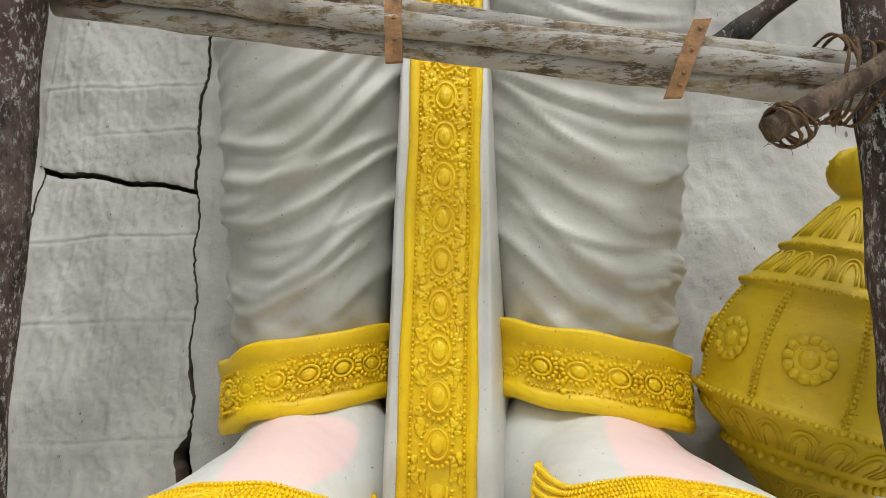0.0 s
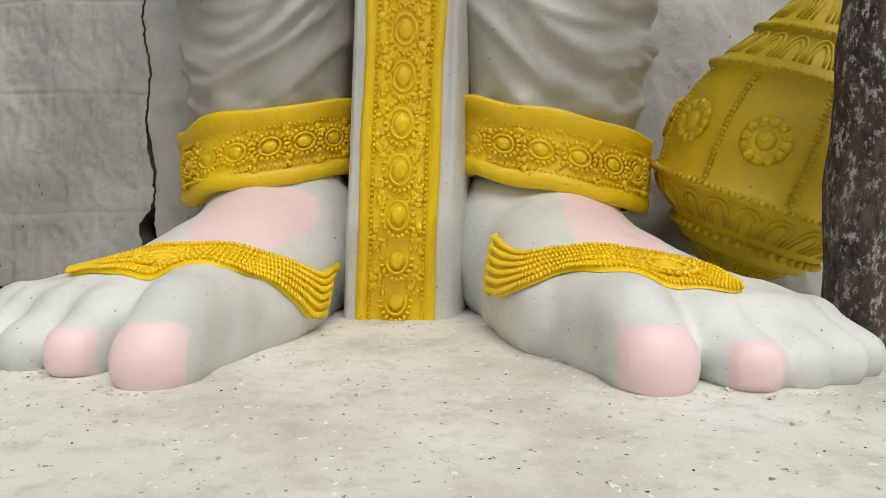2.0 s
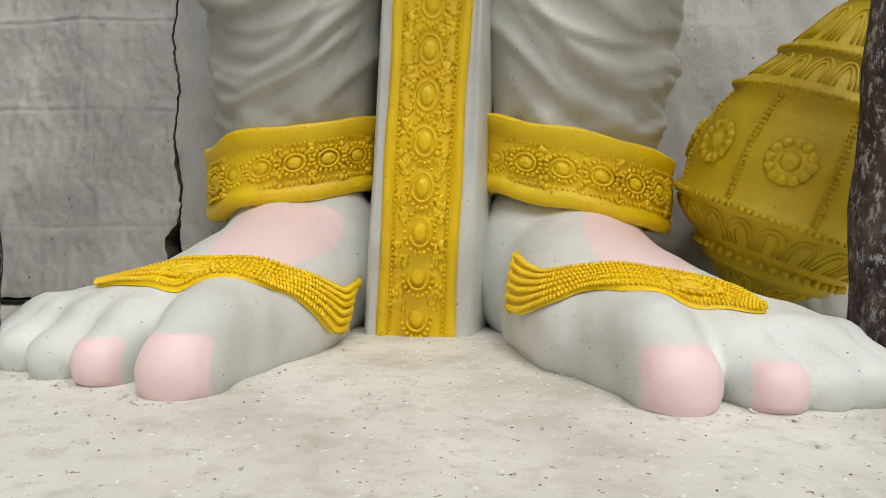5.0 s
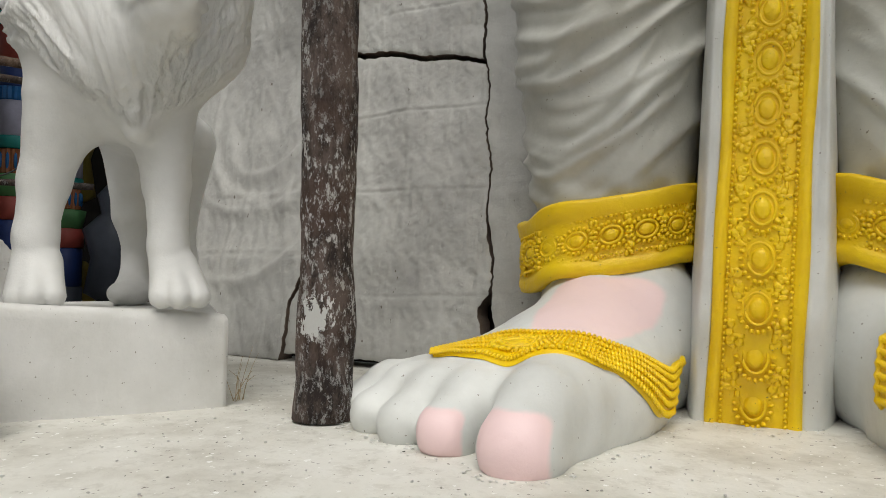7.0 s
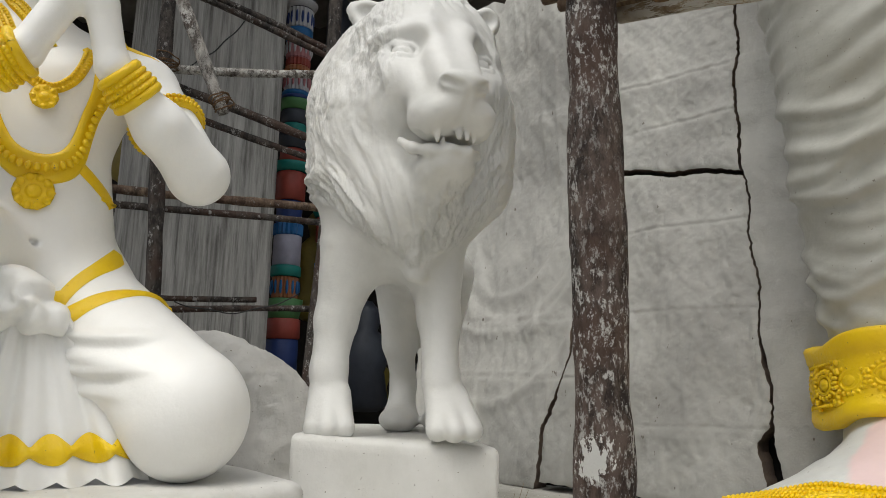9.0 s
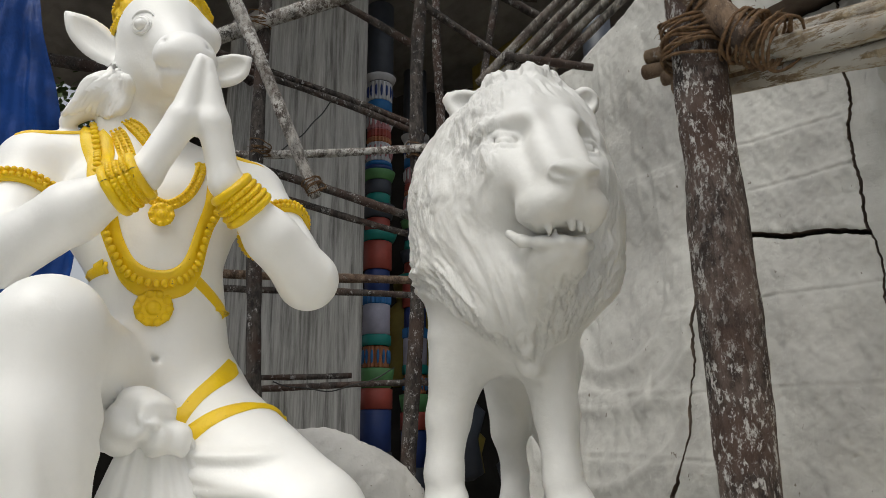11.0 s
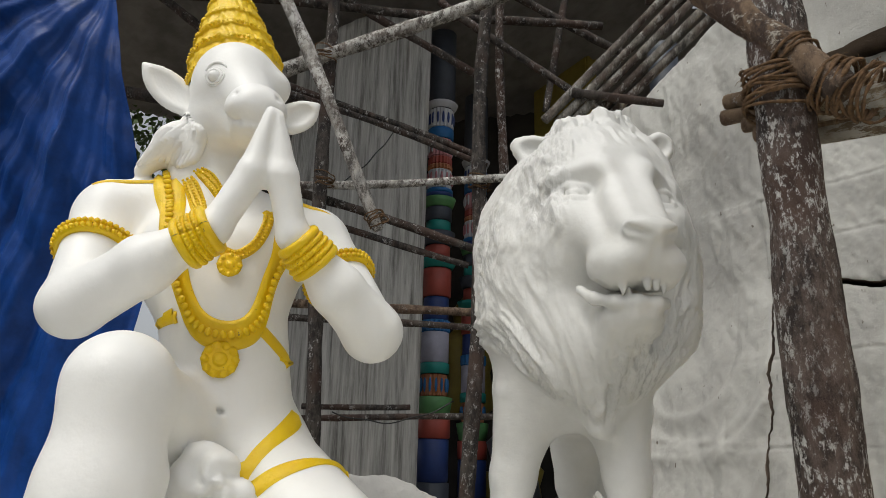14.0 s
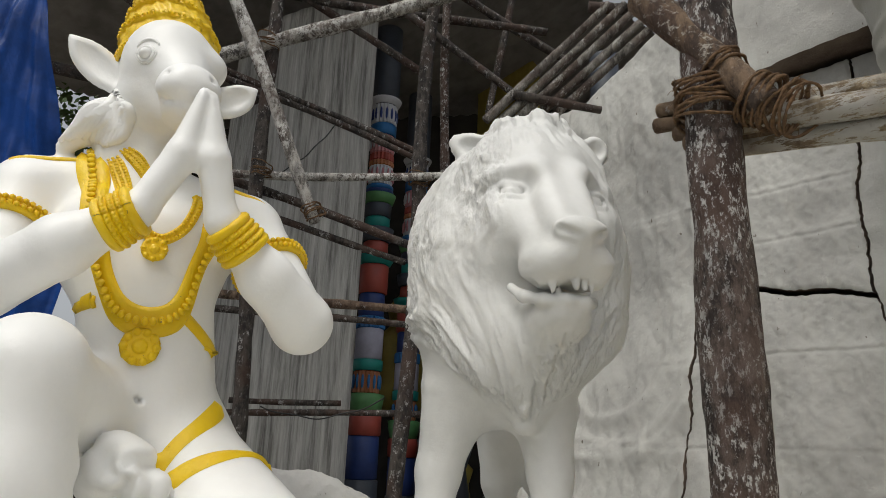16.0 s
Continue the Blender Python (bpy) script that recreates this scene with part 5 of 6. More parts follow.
    # cloth folds on the thigh and the draped shin
    thigh = smoothstep(0.05, 0.10, v[:, 0]) * smoothstep(0.60, 0.55, v[:, 2]) * smoothstep(0.10, 0.2, v[:, 1])
    shin = smoothstep(-0.10, -0.13, v[:, 0]) * smoothstep(0.62, 0.5, v[:, 2]) * smoothstep(0.1, 0.2, v[:, 1])
    dx = v[:, 0] - 0.08
    fold = 0
    for zc, dip, reach, w in ((0.555, 0.30, 0.30, 0.011), (0.515, 0.42, 0.25, 0.013), (0.475, 0.30, 0.27, 0.010), (0.440, 0.45, 0.22, 0.013), (0.400, 0.35, 0.18, 0.010)):
        d = v[:, 2] - zc + dip * dx - 1.15 * dx**2
        fold = fold + np.exp(-((d / np.where(d > 0, 2.0 * w, w)) ** 2)) * smoothstep(reach + 0.05, reach - 0.08, v[:, 0])
    knot = np.exp(-(((v[:, 0] / 0.11) ** 2 + ((v[:, 2] - 0.615) / 0.085) ** 2) ** 2)) * smoothstep(0.2, 0.24, v[:, 1])
    swirl = np.sin(3 * np.arctan2(v[:, 2] - 0.62, v[:, 0]) + 75 * np.hypot(v[:, 0], v[:, 2] - 0.62))
    v = v + n * (0.021 * thigh * fold + 0.009 * knot * swirl + 0.012 * shin * np.sin(40 * (v[:, 0] + 0.3 * v[:, 2])) ** 2 + 0.0008 * fbm(v, 20, 3))[:, None]
    b = Build(BRIGHT, YELLOW)
    b.add(v, q, 0)

    for c in ((-0.112, 0.17, 1.757),):
        eye_with_lids(b, s, c, 0.023, 0.021, ((1.08, 0.0055), (1.40, 0.003)))
        arch, _ = s.snap(np.array(c) + np.array([(0.040 * math.cos(a), 0.0, 0.012 + 0.034 * math.sin(a)) for a in np.linspace(0.35, 2.8, 14)]), 0.0005)
        b.add(*tube(arch, 0.0045 * np.sin(np.linspace(0.3, 2.85, 14)) + 0.001, 6), 0)

    # hair in combed locks behind the ear
    for k in range(16):
        t = k / 15
        w = 0.5 + 0.5 * math.sin(2.4 * k)
        p = resample([(-0.17 + 0.03 * t, -0.03 + 0.03 * w, 1.69 - 0.06 * t), (-0.21 + 0.08 * t, 0.0 + 0.035 * w, 1.655 - 0.025 * t), (-0.265 + 0.125 * t, 0.0 + 0.03 * w, 1.585 - 0.015 * t), (-0.325 + 0.15 * t, -0.01 + 0.03 * t, 1.515 - 0.005 * t)], 18)
        p[:, 2] += 0.005 * np.sin(np.arange(18) * 0.8 + 1.3 * k)
        p, _ = s.snap(p + np.array([0, 0.05, 0]), 0.002)
        b.add(*tube(p, 0.019 * np.sin(np.linspace(0.05, 2.9, 18)) + 0.002, 7), 0)

    # crown
    prof = [(0.0, 0.150), (0.006, 0.158), (0.022, 0.158), (0.028, 0.150), (0.085, 0.143), (0.09, 0.150), (0.105, 0.148), (0.11, 0.138), (0.155, 0.124), (0.16, 0.130), (0.175, 0.127), (0.18, 0.117), (0.225, 0.103), (0.23, 0.108), (0.245, 0.104), (0.25, 0.094),
            (0.30, 0.078), (0.305, 0.083), (0.32, 0.079), (0.36, 0.056), (0.40, 0.045), (0.43, 0.04), (0.46, 0.02), (0.47, 0.0)]
    prof = [(z * 1.1, r) for z, r in prof]
    dense = np.linspace(0, len(prof) - 1, 110)
    prof = [tuple(np.array([np.interp(k, range(len(prof)), [p[j] for p in prof]) for j in (0, 1)])) for k in dense]
    cv, cf = revolve(prof, 150)
    ang = np.arctan2(cv[:, 1], cv[:, 0])
    swirl = np.stack([np.cos(ang) * 0.16, np.sin(ang) * 0.16, cv[:, 2]], -1)
    curl = 1 - 2 * np.abs(fbm(swirl, 62, 2, 3.0))
    cv[:, :2] *= (1 + (0.040 * curl + 0.020 * fbm(swirl, 120, 2)) * (cv[:, 2] < 0.47) * (cv[:, 2] > 0.03))[:, None]
    tilt = np.array(Euler((radians(10), radians(-8), 0)).to_matrix())
    place = lambda p: np.asarray(p) @ tilt.T + np.array([-0.053, -0.01, 1.818])
    b.add(place(cv), cf, 1)
    rad = lambda z: np.interp(z, [p[0] for p in prof], [p[1] for p in prof])
    for z, cnt, size in ((0.016, 70, 0.006), (0.107, 62, 0.0055), (0.184, 54, 0.0055), (0.262, 44, 0.005), (0.343, 36, 0.005)):
        for k in range(cnt):
            a = 2 * np.pi * k / cnt
            b.add(*blob(place((rad(z) * np.cos(a), rad(z) * np.sin(a), z)), (size,) * 3, 6, 4), 1)
    a = radians(68)
    rosette(b, place((0.142 * np.cos(a), 0.142 * np.sin(a), 0.070)), tilt @ np.array([-np.sin(a), np.cos(a), 0]), tilt @ np.array([0, 0, 1.0]), tilt @ np.array([np.cos(a), np.sin(a), 0]), 0.040, 1, 9)

    # ornaments laid on the body
    def line(pts, width, rows, n, flat=False, lift=0.010, on=None, top=False):
        p = resample(pts, 24)
        t = np.gradient(p, axis=0)
        side = np.cross(t, (0, 1, 0.0))
        side /= np.linalg.norm(side, axis=1)[:, None] + 1e-9
        bead_strip(b, on or trunk, p - side * width / 2, p + side * width / 2, rows, 1, n, lift, not flat, on is None and not top)

    Y = 0.16
    neck = [(-0.225, -0.03, 1.50), (-0.215, 0.03, 1.455), (-0.205, 0.08, 1.41), (-0.190, Y, 1.32), (-0.175, Y, 1.19), (-0.150, Y, 1.09), (-0.09, Y, 1.02), (-0.012, Y, 0.995), (0.065, Y, 1.015), (0.120, Y, 1.08), (0.145, Y, 1.18), (0.150, Y, 1.30), (0.150, 0.09, 1.40), (0.145, 0.03, 1.455), (0.14, -0.03, 1.49)]
    line(neck, 0.084, 3, 90, True, 0.017, top=True)
    line(neck, 0.034, 1, 64, False, 0.022, top=True)
    line([(-0.165, -0.04, 1.515), (-0.150, 0.02, 1.47), (-0.13, 0.07, 1.41), (-0.105, 0.12, 1.35), (-0.085, 0.14, 1.30)], 0.048, 3, 26, top=True)
    line([(-0.115, 0.02, 1.50), (-0.09, 0.05, 1.465), (-0.055, 0.08, 1.42), (-0.02, 0.10, 1.38)], 0.040, 3, 20, top=True)
    line([(-0.075, Y, 1.30), (-0.045, Y, 1.245), (0.0, Y, 1.228), (0.045, Y, 1.255), (0.08, Y, 1.33), (0.085, Y, 1.38)], 0.032, 2, 30)
    line([(-0.24, 0.1, 1.015), (-0.19, Y, 1.035), (-0.14, Y, 1.045)], 0.030, 1, 14, True)
    line([(0.08, Y, 1.035), (0.13, Y, 0.995), (0.19, 0.1, 0.945)], 0.032, 1, 14, True)
    line([(-0.43, 0.02, 1.44), (-0.34, 0.03, 1.455), (-0.25, 0.03, 1.475), (-0.17, 0.03, 1.50)], 0.018, 1, 30, True, top=True)
    line([(0.16, 0.03, 1.485), (0.22, 0.03, 1.455), (0.28, 0.03, 1.43), (0.33, 0.02, 1.40)], 0.018, 1, 24, True, top=True)
    line([(0.235, 0.06, 0.80), (0.17, 0.14, 0.735), (0.11, 0.18, 0.68), (0.07, 0.20, 0.635)], 0.050, 1, 18, True, on=s)
    line([(0.065, 0.24, 0.585), (0.14, 0.23, 0.628), (0.24, 0.20, 0.645), (0.34, 0.12, 0.62)], 0.062, 1, 22, True, on=s)
    for c, r, pet in (((-0.007, Y, 0.930), 0.052, 10), ((-0.012, Y, 1.195), 0.036, 8)):
        q = np.array([[c[0], 0.5, c[2]]])
        for _ in range(70):
            q[:, 1] -= 0.8 * trunk.at(q)
        p, nn = trunk.snap(q, 0.012)
        rosette(b, p[0], (1, 0, 0), np.cross(nn[0], (1, 0, 0)), nn[0], r, 1, pet)

    def ring(c, axis, r, count, width, size):
        A = basis(axis)
        a = np.linspace(0, 2 * np.pi, 40)
        for k in range(count):
            off = (k - (count - 1) / 2) * width
            pts = np.array(c) + A[0] * off + r * (np.cos(a)[:, None] * A[1] + np.sin(a)[:, None] * A[2])
            P, N = s.snap(pts, size * 0.4, 4)
            d = np.linalg.norm(P - pts, axis=1) < 0.07
            P = np.where(d[:, None], P, pts)
            plain_ring = k in (0, count - 1) and count > 2
            b.add(*tube(P, size * (1.05 if plain_ring else 0.95), 8, False), 1)
            for j in range(0, 0 if plain_ring else 40):
                b.add(*blob(P[j] + (P[j] - np.array(c) - A[0] * off) * size * 11, (size * 0.66,) * 3, 6, 4), 1)

    ring((-0.385, 0.03, 1.235), (-0.02, 0.17, -0.28), 0.098, 2, 0.020, 0.013)
    ring((0.322, 0.05, 1.215), (0.135, 0.21, -0.30), 0.098, 2, 0.020, 0.013)
    ring((-0.095, 0.287, 1.226), (0.16, 0.06, 0.095), 0.054, 5, 0.0185, 0.0130)
    ring((0.185, 0.285, 1.215), (-0.13, 0.05, 0.12), 0.055, 5, 0.0185, 0.0130)

    # pleated cloth falling between the knees, with a scalloped yellow hem
    nu, nv = 80, 30
    V = []
    for j in range(nv):
        t = j / (nv - 1)
        half = 0.05 + 0.20 * t**0.8
        for i in range(nu):
            u = i / (nu - 1) * 2 - 1
            V.append((0.03 + 0.05 * t + u * half, 0.235 + 0.11 * t - 0.05 * u * u * t + 0.016 * t * math.cos(u * 15 + 2 * t) + 0.010 * (0.3 + t) * math.sin(u * 9 + 1) + 0.002 * math.sin(u * 31), 0.63 - 0.425 * t - 0.016 * t * abs(math.cos(u * 9.5))))
    f = grid_faces(nu, nv)
    b.add(V, f, 0)
    V2 = np.array(V).reshape(nv, nu, 3)
    u = np.linspace(-1, 1, nu)
    scal = np.abs(np.sin(u * np.pi * 2.5 + 0.4))
    top, bot = 0.282 + 0.03 * scal, 0.240 + 0.022 * (1 - scal)
    H = []
    for k in np.linspace(0, 1, 6):
        z = top * (1 - k) + bot * k
        row = np.array([[np.interp(-z[i], -V2[:, i, 2], V2[:, i, 0]), np.interp(-z[i], -V2[:, i, 2], V2[:, i, 1]) + 0.004 + 0.009 * math.sin(math.pi * k), z[i]] for i in range(nu)])
        H.append(row)
    b.add(np.concatenate(H), grid_faces(nu, 6), 1)
    # yellow hem round the raised shin
    a = np.linspace(-0.2, np.pi + 0.2, 40)
    lo = np.array([(-0.235 + 0.16 * np.cos(x), 0.37 + 0.16 * np.sin(x), 0.30 + 0.02 * np.sin(6 * x)) for x in a])
    bead_strip(b, s, lo, lo + [0, 0, 0.05], 2, 1, 40, 0.012, False)

    V = np.concatenate(b.v)
    V[:, 0] *= 0.967
    V[:, 2] = 0.717 + (V[:, 2] - 0.717) * 0.967
    b.v = [local_to_world(V, (-2.20, 0.77, 0), (0.9515, -0.3076))]
    b.pink = [np.zeros(len(V))]
    b.thing("kneeling_statue", "white kneeling bull-headed statue with yellow ornaments and joined palms", "statue")


kneeling()


# ---- background scaffold and shed ----
for p0, p1, r0, r1, m, lab, sd in (
    ((-4.66, 1.66, 3.30), (-3.60, 3.17, 4.09), 0.058, 0.052, PALEPOLE, "pale grey bark pole slanting up the scaffold", 1),
    ((-4.57, 0.775, 5.42), (-3.64, 2.09, 1.95), 0.058, 0.036, PALEPOLE, "crooked mottled pole slanting down the scaffold", 2),
    ((-4.70, 1.80, 2.49), (-3.70, 3.21, 2.59), 0.030, 0.028, PALEPOLE, "thin pale pole lying across the scaffold", 3),
    ((-5.10, 1.76, 3.56), (-4.10, 3.18, 2.88), 0.030, 0.026, DARKPOLE, "dark pole slanting across the scaffold", 4),
    ((-5.05, 1.86, 3.46), (-4.05, 3.20, 2.80), 0.026, 0.024, DARKPOLE, "dark pole slanting across the scaffold", 5),
    ((-4.85, 1.77, 2.55), (-3.90, 3.11, 2.06), 0.034, 0.030, DARKPOLE, "dark pole slanting across the scaffold", 6),
    ((-4.95, 1.80, 2.40), (-4.00, 3.05, 1.98), 0.026, 0.024, DARKPOLE, "dark pole slanting across the scaffold", 7),
    ((-5.30, 1.30, 1.72), (-3.80, 3.43, 1.62), 0.032, 0.030, BROWNWOOD, "reddish brown pole lying across the scaffold", 8),
    ((-5.25, 1.35, 1.62), (-4.05, 3.10, 1.53), 0.026, 0.024, DARKPOLE, "dark pole lying across the scaffold", 9),
    ((-4.90, 2.22, 0.98), (-4.45, 2.86, 0.99), 0.022, 0.020, DARKPOLE, "short dark pole tied low on the scaffold", 10),
    ((-4.90, 2.22, 0.90), (-4.05, 3.42, 0.93), 0.024, 0.022, DARKPOLE, "dark pole tied low on the scaffold", 11),
    ((-4.47, 1.97, 5.4), (-4.36, 2.11, -0.5), 0.046, 0.050, DARKPOLE, "upright dark scaffold pole", 12),
    ((-3.89, 3.12, 5.4), (-3.98, 3.00, -0.5), 0.050, 0.058, DARKPOLE, "upright dark scaffold pole flecked with white paint", 13),
    ((-4.07, 3.40, 5.4), (-4.06, 3.37, 2.2), 0.036, 0.036, BARK, "upright dark scaffold pole flecked with white paint", 14),
    ((-4.20, 3.55, 4.60), (-3.60, 4.40, 4.02), 0.040, 0.036, DARKPOLE, "dark pole slanting under the roof", 15),
    ((-3.88, 4.00, 4.80), (-4.02, 3.82, 3.45), 0.034, 0.030, DARKPOLE, "dark pole hanging under the roof", 16),
    ((-5.05, 2.35, 4.55), (-4.30, 3.40, 3.70), 0.036, 0.032, DARKPOLE, "dark pole slanting under the roof", 17),
    ((-5.60, 1.10, 4.30), (-3.60, 4.10, 4.15), 0.040, 0.036, DARKPOLE, "dark pole under the shed roof", 18),
    ((-6.50, 0.20, 3.60), (-5.10, 1.60, 3.20), 0.050, 0.045, DARKPOLE, "dark pole behind the kneeling figure", 19),
    ((-5.60, -0.10, 0.90), (-4.80, 1.00, 0.86), 0.040, 0.036, DARKPOLE, "dark low rail behind the kneeling figure", 20),
    ((-6.40, 0.40, 4.6), (-6.3, 0.45, -0.5), 0.050, 0.055, DARKPOLE, "upright dark scaffold pole", 21),
    ((-5.95, 1.0, 4.5), (-5.0, 2.2, 3.3), 0.04, 0.036, DARKPOLE, "dark pole slanting across the scaffold", 22),
    ((-4.3, 2.9, 4.3), (-3.4, 4.1, 3.1), 0.034, 0.03, DARKPOLE, "dark pole slanting across the scaffold", 23),
):
    pole(p0, p1, r0, r1, m, lab, seed=sd, wob=0.02, sides=10)

DARKSLAT = mat("grey_bamboo_slat", bark((0.26, 0.24, 0.21), (0.05, 0.045, 0.04), 0.02, 0.8, (), (1, 1, 0.4), (0.5, 0.49, 0.46)))
# Slats of a bamboo staging over the lion.
for k in range(5):
    o = 0.075 * k
    pole((-2.36 + 0.02 * k, 2.20 + 0.75 * o, 2.20 - 0.1 * o), (-1.98 + 0.85 * o, 2.66 + 0.75 * o, 2.87 - 0.05 * o), 0.022, 0.020, DARKSLAT, "grey bamboo slat of a staging", "staging_slat", 0.004, 10, k, "staging slats")
pole((-2.27, 2.29, 2.335), (-2.02, 2.64, 2.29), 0.022, 0.020, DARKPOLE, "dark cross stick under the staging slats", "cross_stick", 0.003, 10, 2)
pole((-2.05, 2.60, 2.86), (-1.70, 2.98, 2.84), 0.030, 0.028, DARKPOLE, "dark cross stick under the staging slats", "cross_stick", 0.003, 10, 3)
for c, ax, r in (((-3.93, 3.05, 2.57), (0, 0, 1), 0.075), ((-4.42, 2.05, 2.5), (0, 0, 1), 0.066), ((-3.66, 2.06, 2.02), (0.3, 0.5, -0.8), 0.055), ((-4.43, 1.99, 3.48), (0, 0, 1), 0.075)):
    coil("rope_lashing", c, ax, r, 5, 0.06, "old dark rope on a scaffold joint", 0.4, 9)


def pier():
    """A tall slab of weathered grey render with a rounded shoulder."""
    P0, P1 = np.array([-6.15, 2.45]), np.array([-5.42, 3.58])
    d = (P1 - P0) / np.linalg.norm(P1 - P0)
    nrm = np.array([d[1], -d[0]])
    nu, nz = 30, 60
    V = []
    for j in range(nz):
        z = -0.5 + j / (nz - 1) * 5.5
        for i in range(nu):
            u = i / (nu - 1)
            p = P0 + (P1 - P0) * u
            edge = min(u, 1 - u)
            off = -0.05 * (1 - smoothstep(0, 0.06, edge))
            zz = z - 0.6 * (1 - smoothstep(0, 0.5, u)) * (z > 4.3) * (z - 4.3)
            V.append((*(p + nrm * off), zz))
    V = np.array(V)
    k = 0.02 * fbm(V * np.array([4, 4, 0.7]), 3.0, 4)
    V[:, :2] += nrm * k[:, None]
    B = V.copy()
    B[:, :2] -= nrm * 0.5
    n = nu * nz
    border = list(range(nu)) + [r * nu + nu - 1 for r in range(1, nz)] + [(nz - 1) * nu + c for c in range(nu - 2, -1, -1)] + [r * nu for r in range(nz - 2, 0, -1)]
    b = Build(PANEL)
    b.add(np.vstack([V, B]), grid_faces(nu, nz) + [(a, a + n, c + n, c) for a, c in zip(border, border[1:] + border[:1])])
    b.thing("grey_pier", "tall weathered grey rendered slab behind the scaffold", "pier")


pier()


def column():
    """A painted temple column built of turned bands."""
    base = new("painted_column")
    base.location = (-5.95, 4.10, -0.5)
    tagged(base, "brightly painted temple column with banded mouldings", "column")
    bands = [(0.0, 0.9, 0.17, "dark", "plain"), (0.9, 1.30, 0.16, "navy", "plain"), (1.30, 1.50, 0.17, "red", "plain"), (1.50, 1.70, 0.155, "green", "bell"), (1.70, 1.92, 0.13, "orange", "flute"),
             (1.92, 2.03, 0.15, "teal", "plain"), (2.03, 2.34, 0.14, "lilac", "plain"), (2.34, 2.46, 0.15, "blue", "flute"), (2.46, 2.70, 0.13, "navy", "plain"), (2.70, 3.0, 0.15, "red", "plain"), (3.0, 3.10, 0.17, "teal", "bell"),
             (3.10, 3.25, 0.13, "red", "plain"), (3.25, 3.40, 0.15, "dark", "bell"), (3.40, 3.52, 0.13, "teal", "plain"), (3.52, 3.67, 0.14, "dark", "plain"), (3.67, 3.78, 0.15, "green", "bell"), (3.78, 3.83, 0.15, "navy", "plain"), (3.83, 3.88, 0.145, "blue", "plain"),
             (3.88, 4.10, 0.13, "white", "flute"), (4.10, 4.16, 0.135, "orange", "flute"), (4.16, 4.25, 0.13, "red", "flute"), (4.25, 4.46, 0.13, "pink", "flute"), (4.46, 4.59, 0.14, "blue", "plain"), (4.59, 4.82, 0.14, "white", "flute"), (4.82, 4.90, 0.15, "white", "bell"), (4.90, 5.8, 0.15, "dark", "plain")]
    for z0, z1, r, colour, form in bands:
        n = 40
        prof = [(z0, r * 0.9), (z0 + 0.01, r), ((z0 + z1) / 2, r * (1.12 if form == "bell" else 1.0)), (z1 - 0.01, r * (1.2 if form == "bell" else 1.0)), (z1, r * 0.9)]
        v, f = revolve(prof, n)
        if form == "flute":
            a = np.arctan2(v[:, 1], v[:, 0])
            v[:, :2] *= (1 - 0.10 * (np.sin(10 * a) ** 2))[:, None]
        Build(COL[colour]).add(v, f).thing("band", colour + " painted band", parent=base, smooth=form != "flute")
    for k in range(14):
        a = 2 * np.pi * k / 14
        for z, col in ((3.99, "pink"), (4.36, "white"), (1.60, "pink"), (4.70, "navy"), (1.81, "blue")):
            b = Build(COL[col])
            b.add(*blob((0.135 * np.cos(a), 0.135 * np.sin(a), z), (0.015, 0.015, 0.075), 6, 5))
            b.thing("bead", parent=base)
    return base


col1 = column()
copy_thing(col1, Matrix.Translation((-6.6, 5.1, -0.7)))
copy_thing(col1, Matrix.Translation((-4.1, 5.6, -1.0)))


def figures_wall():
    """The painted temple wall far behind the scaffold, its shade put in as near-black colour."""
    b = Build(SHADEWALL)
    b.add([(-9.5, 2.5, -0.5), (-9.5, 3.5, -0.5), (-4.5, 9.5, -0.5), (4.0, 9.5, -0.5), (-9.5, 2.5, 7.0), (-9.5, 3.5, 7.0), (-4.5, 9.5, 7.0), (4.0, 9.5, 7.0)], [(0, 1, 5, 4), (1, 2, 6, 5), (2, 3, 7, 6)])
    b.thing("wall_shed", "backdrop wall far behind, coloured near-black for the shade under the shed roof", "wall", kind="structure", smooth=False)
    rng = random.Random(8)
    for k in range(26):
        t = rng.uniform(0.05, 0.75)
        x, y = -9.2 + 4.7 * t + rng.uniform(0, 0.9), 3.4 + 5.4 * t - rng.uniform(0.3, 1.4)
        z0 = rng.uniform(-0.5, 3.2)
        b = Build(COL[rng.choice(("red", "yellow", "green", "navy", "teal", "orange", "pink", "dark"))])
        v, f = revolve([(0, 0.12), (0.05, 0.2), (0.3, 0.16), (0.5, 0.22), (0.62, 0.1), (0.75, 0.13), (0.85, 0.05), (0.86, 0)], 14)
        b.add(v * rng.uniform(0.8, 1.7) + np.array([x, y, z0]), f)
        b.thing("painted_moulding", "painted plaster moulding on the shaded temple wall", "moulding", group="painted mouldings")


figures_wall()
slab("yellow_wall", -6.6, -5.6, 6.1, 6.3, 3.2, 6.4, COL["yellow"], "dull yellow painted wall under the shed roof", "wall", "structure", 0.02)
b = Build(COL["red"])
b.add(*blob((-7.2, 4.35, 5.95), (0.42, 0.42, 0.36), 20, 12))
b.thing("red_dome", "dull red painted dome under the shed roof", "dome")


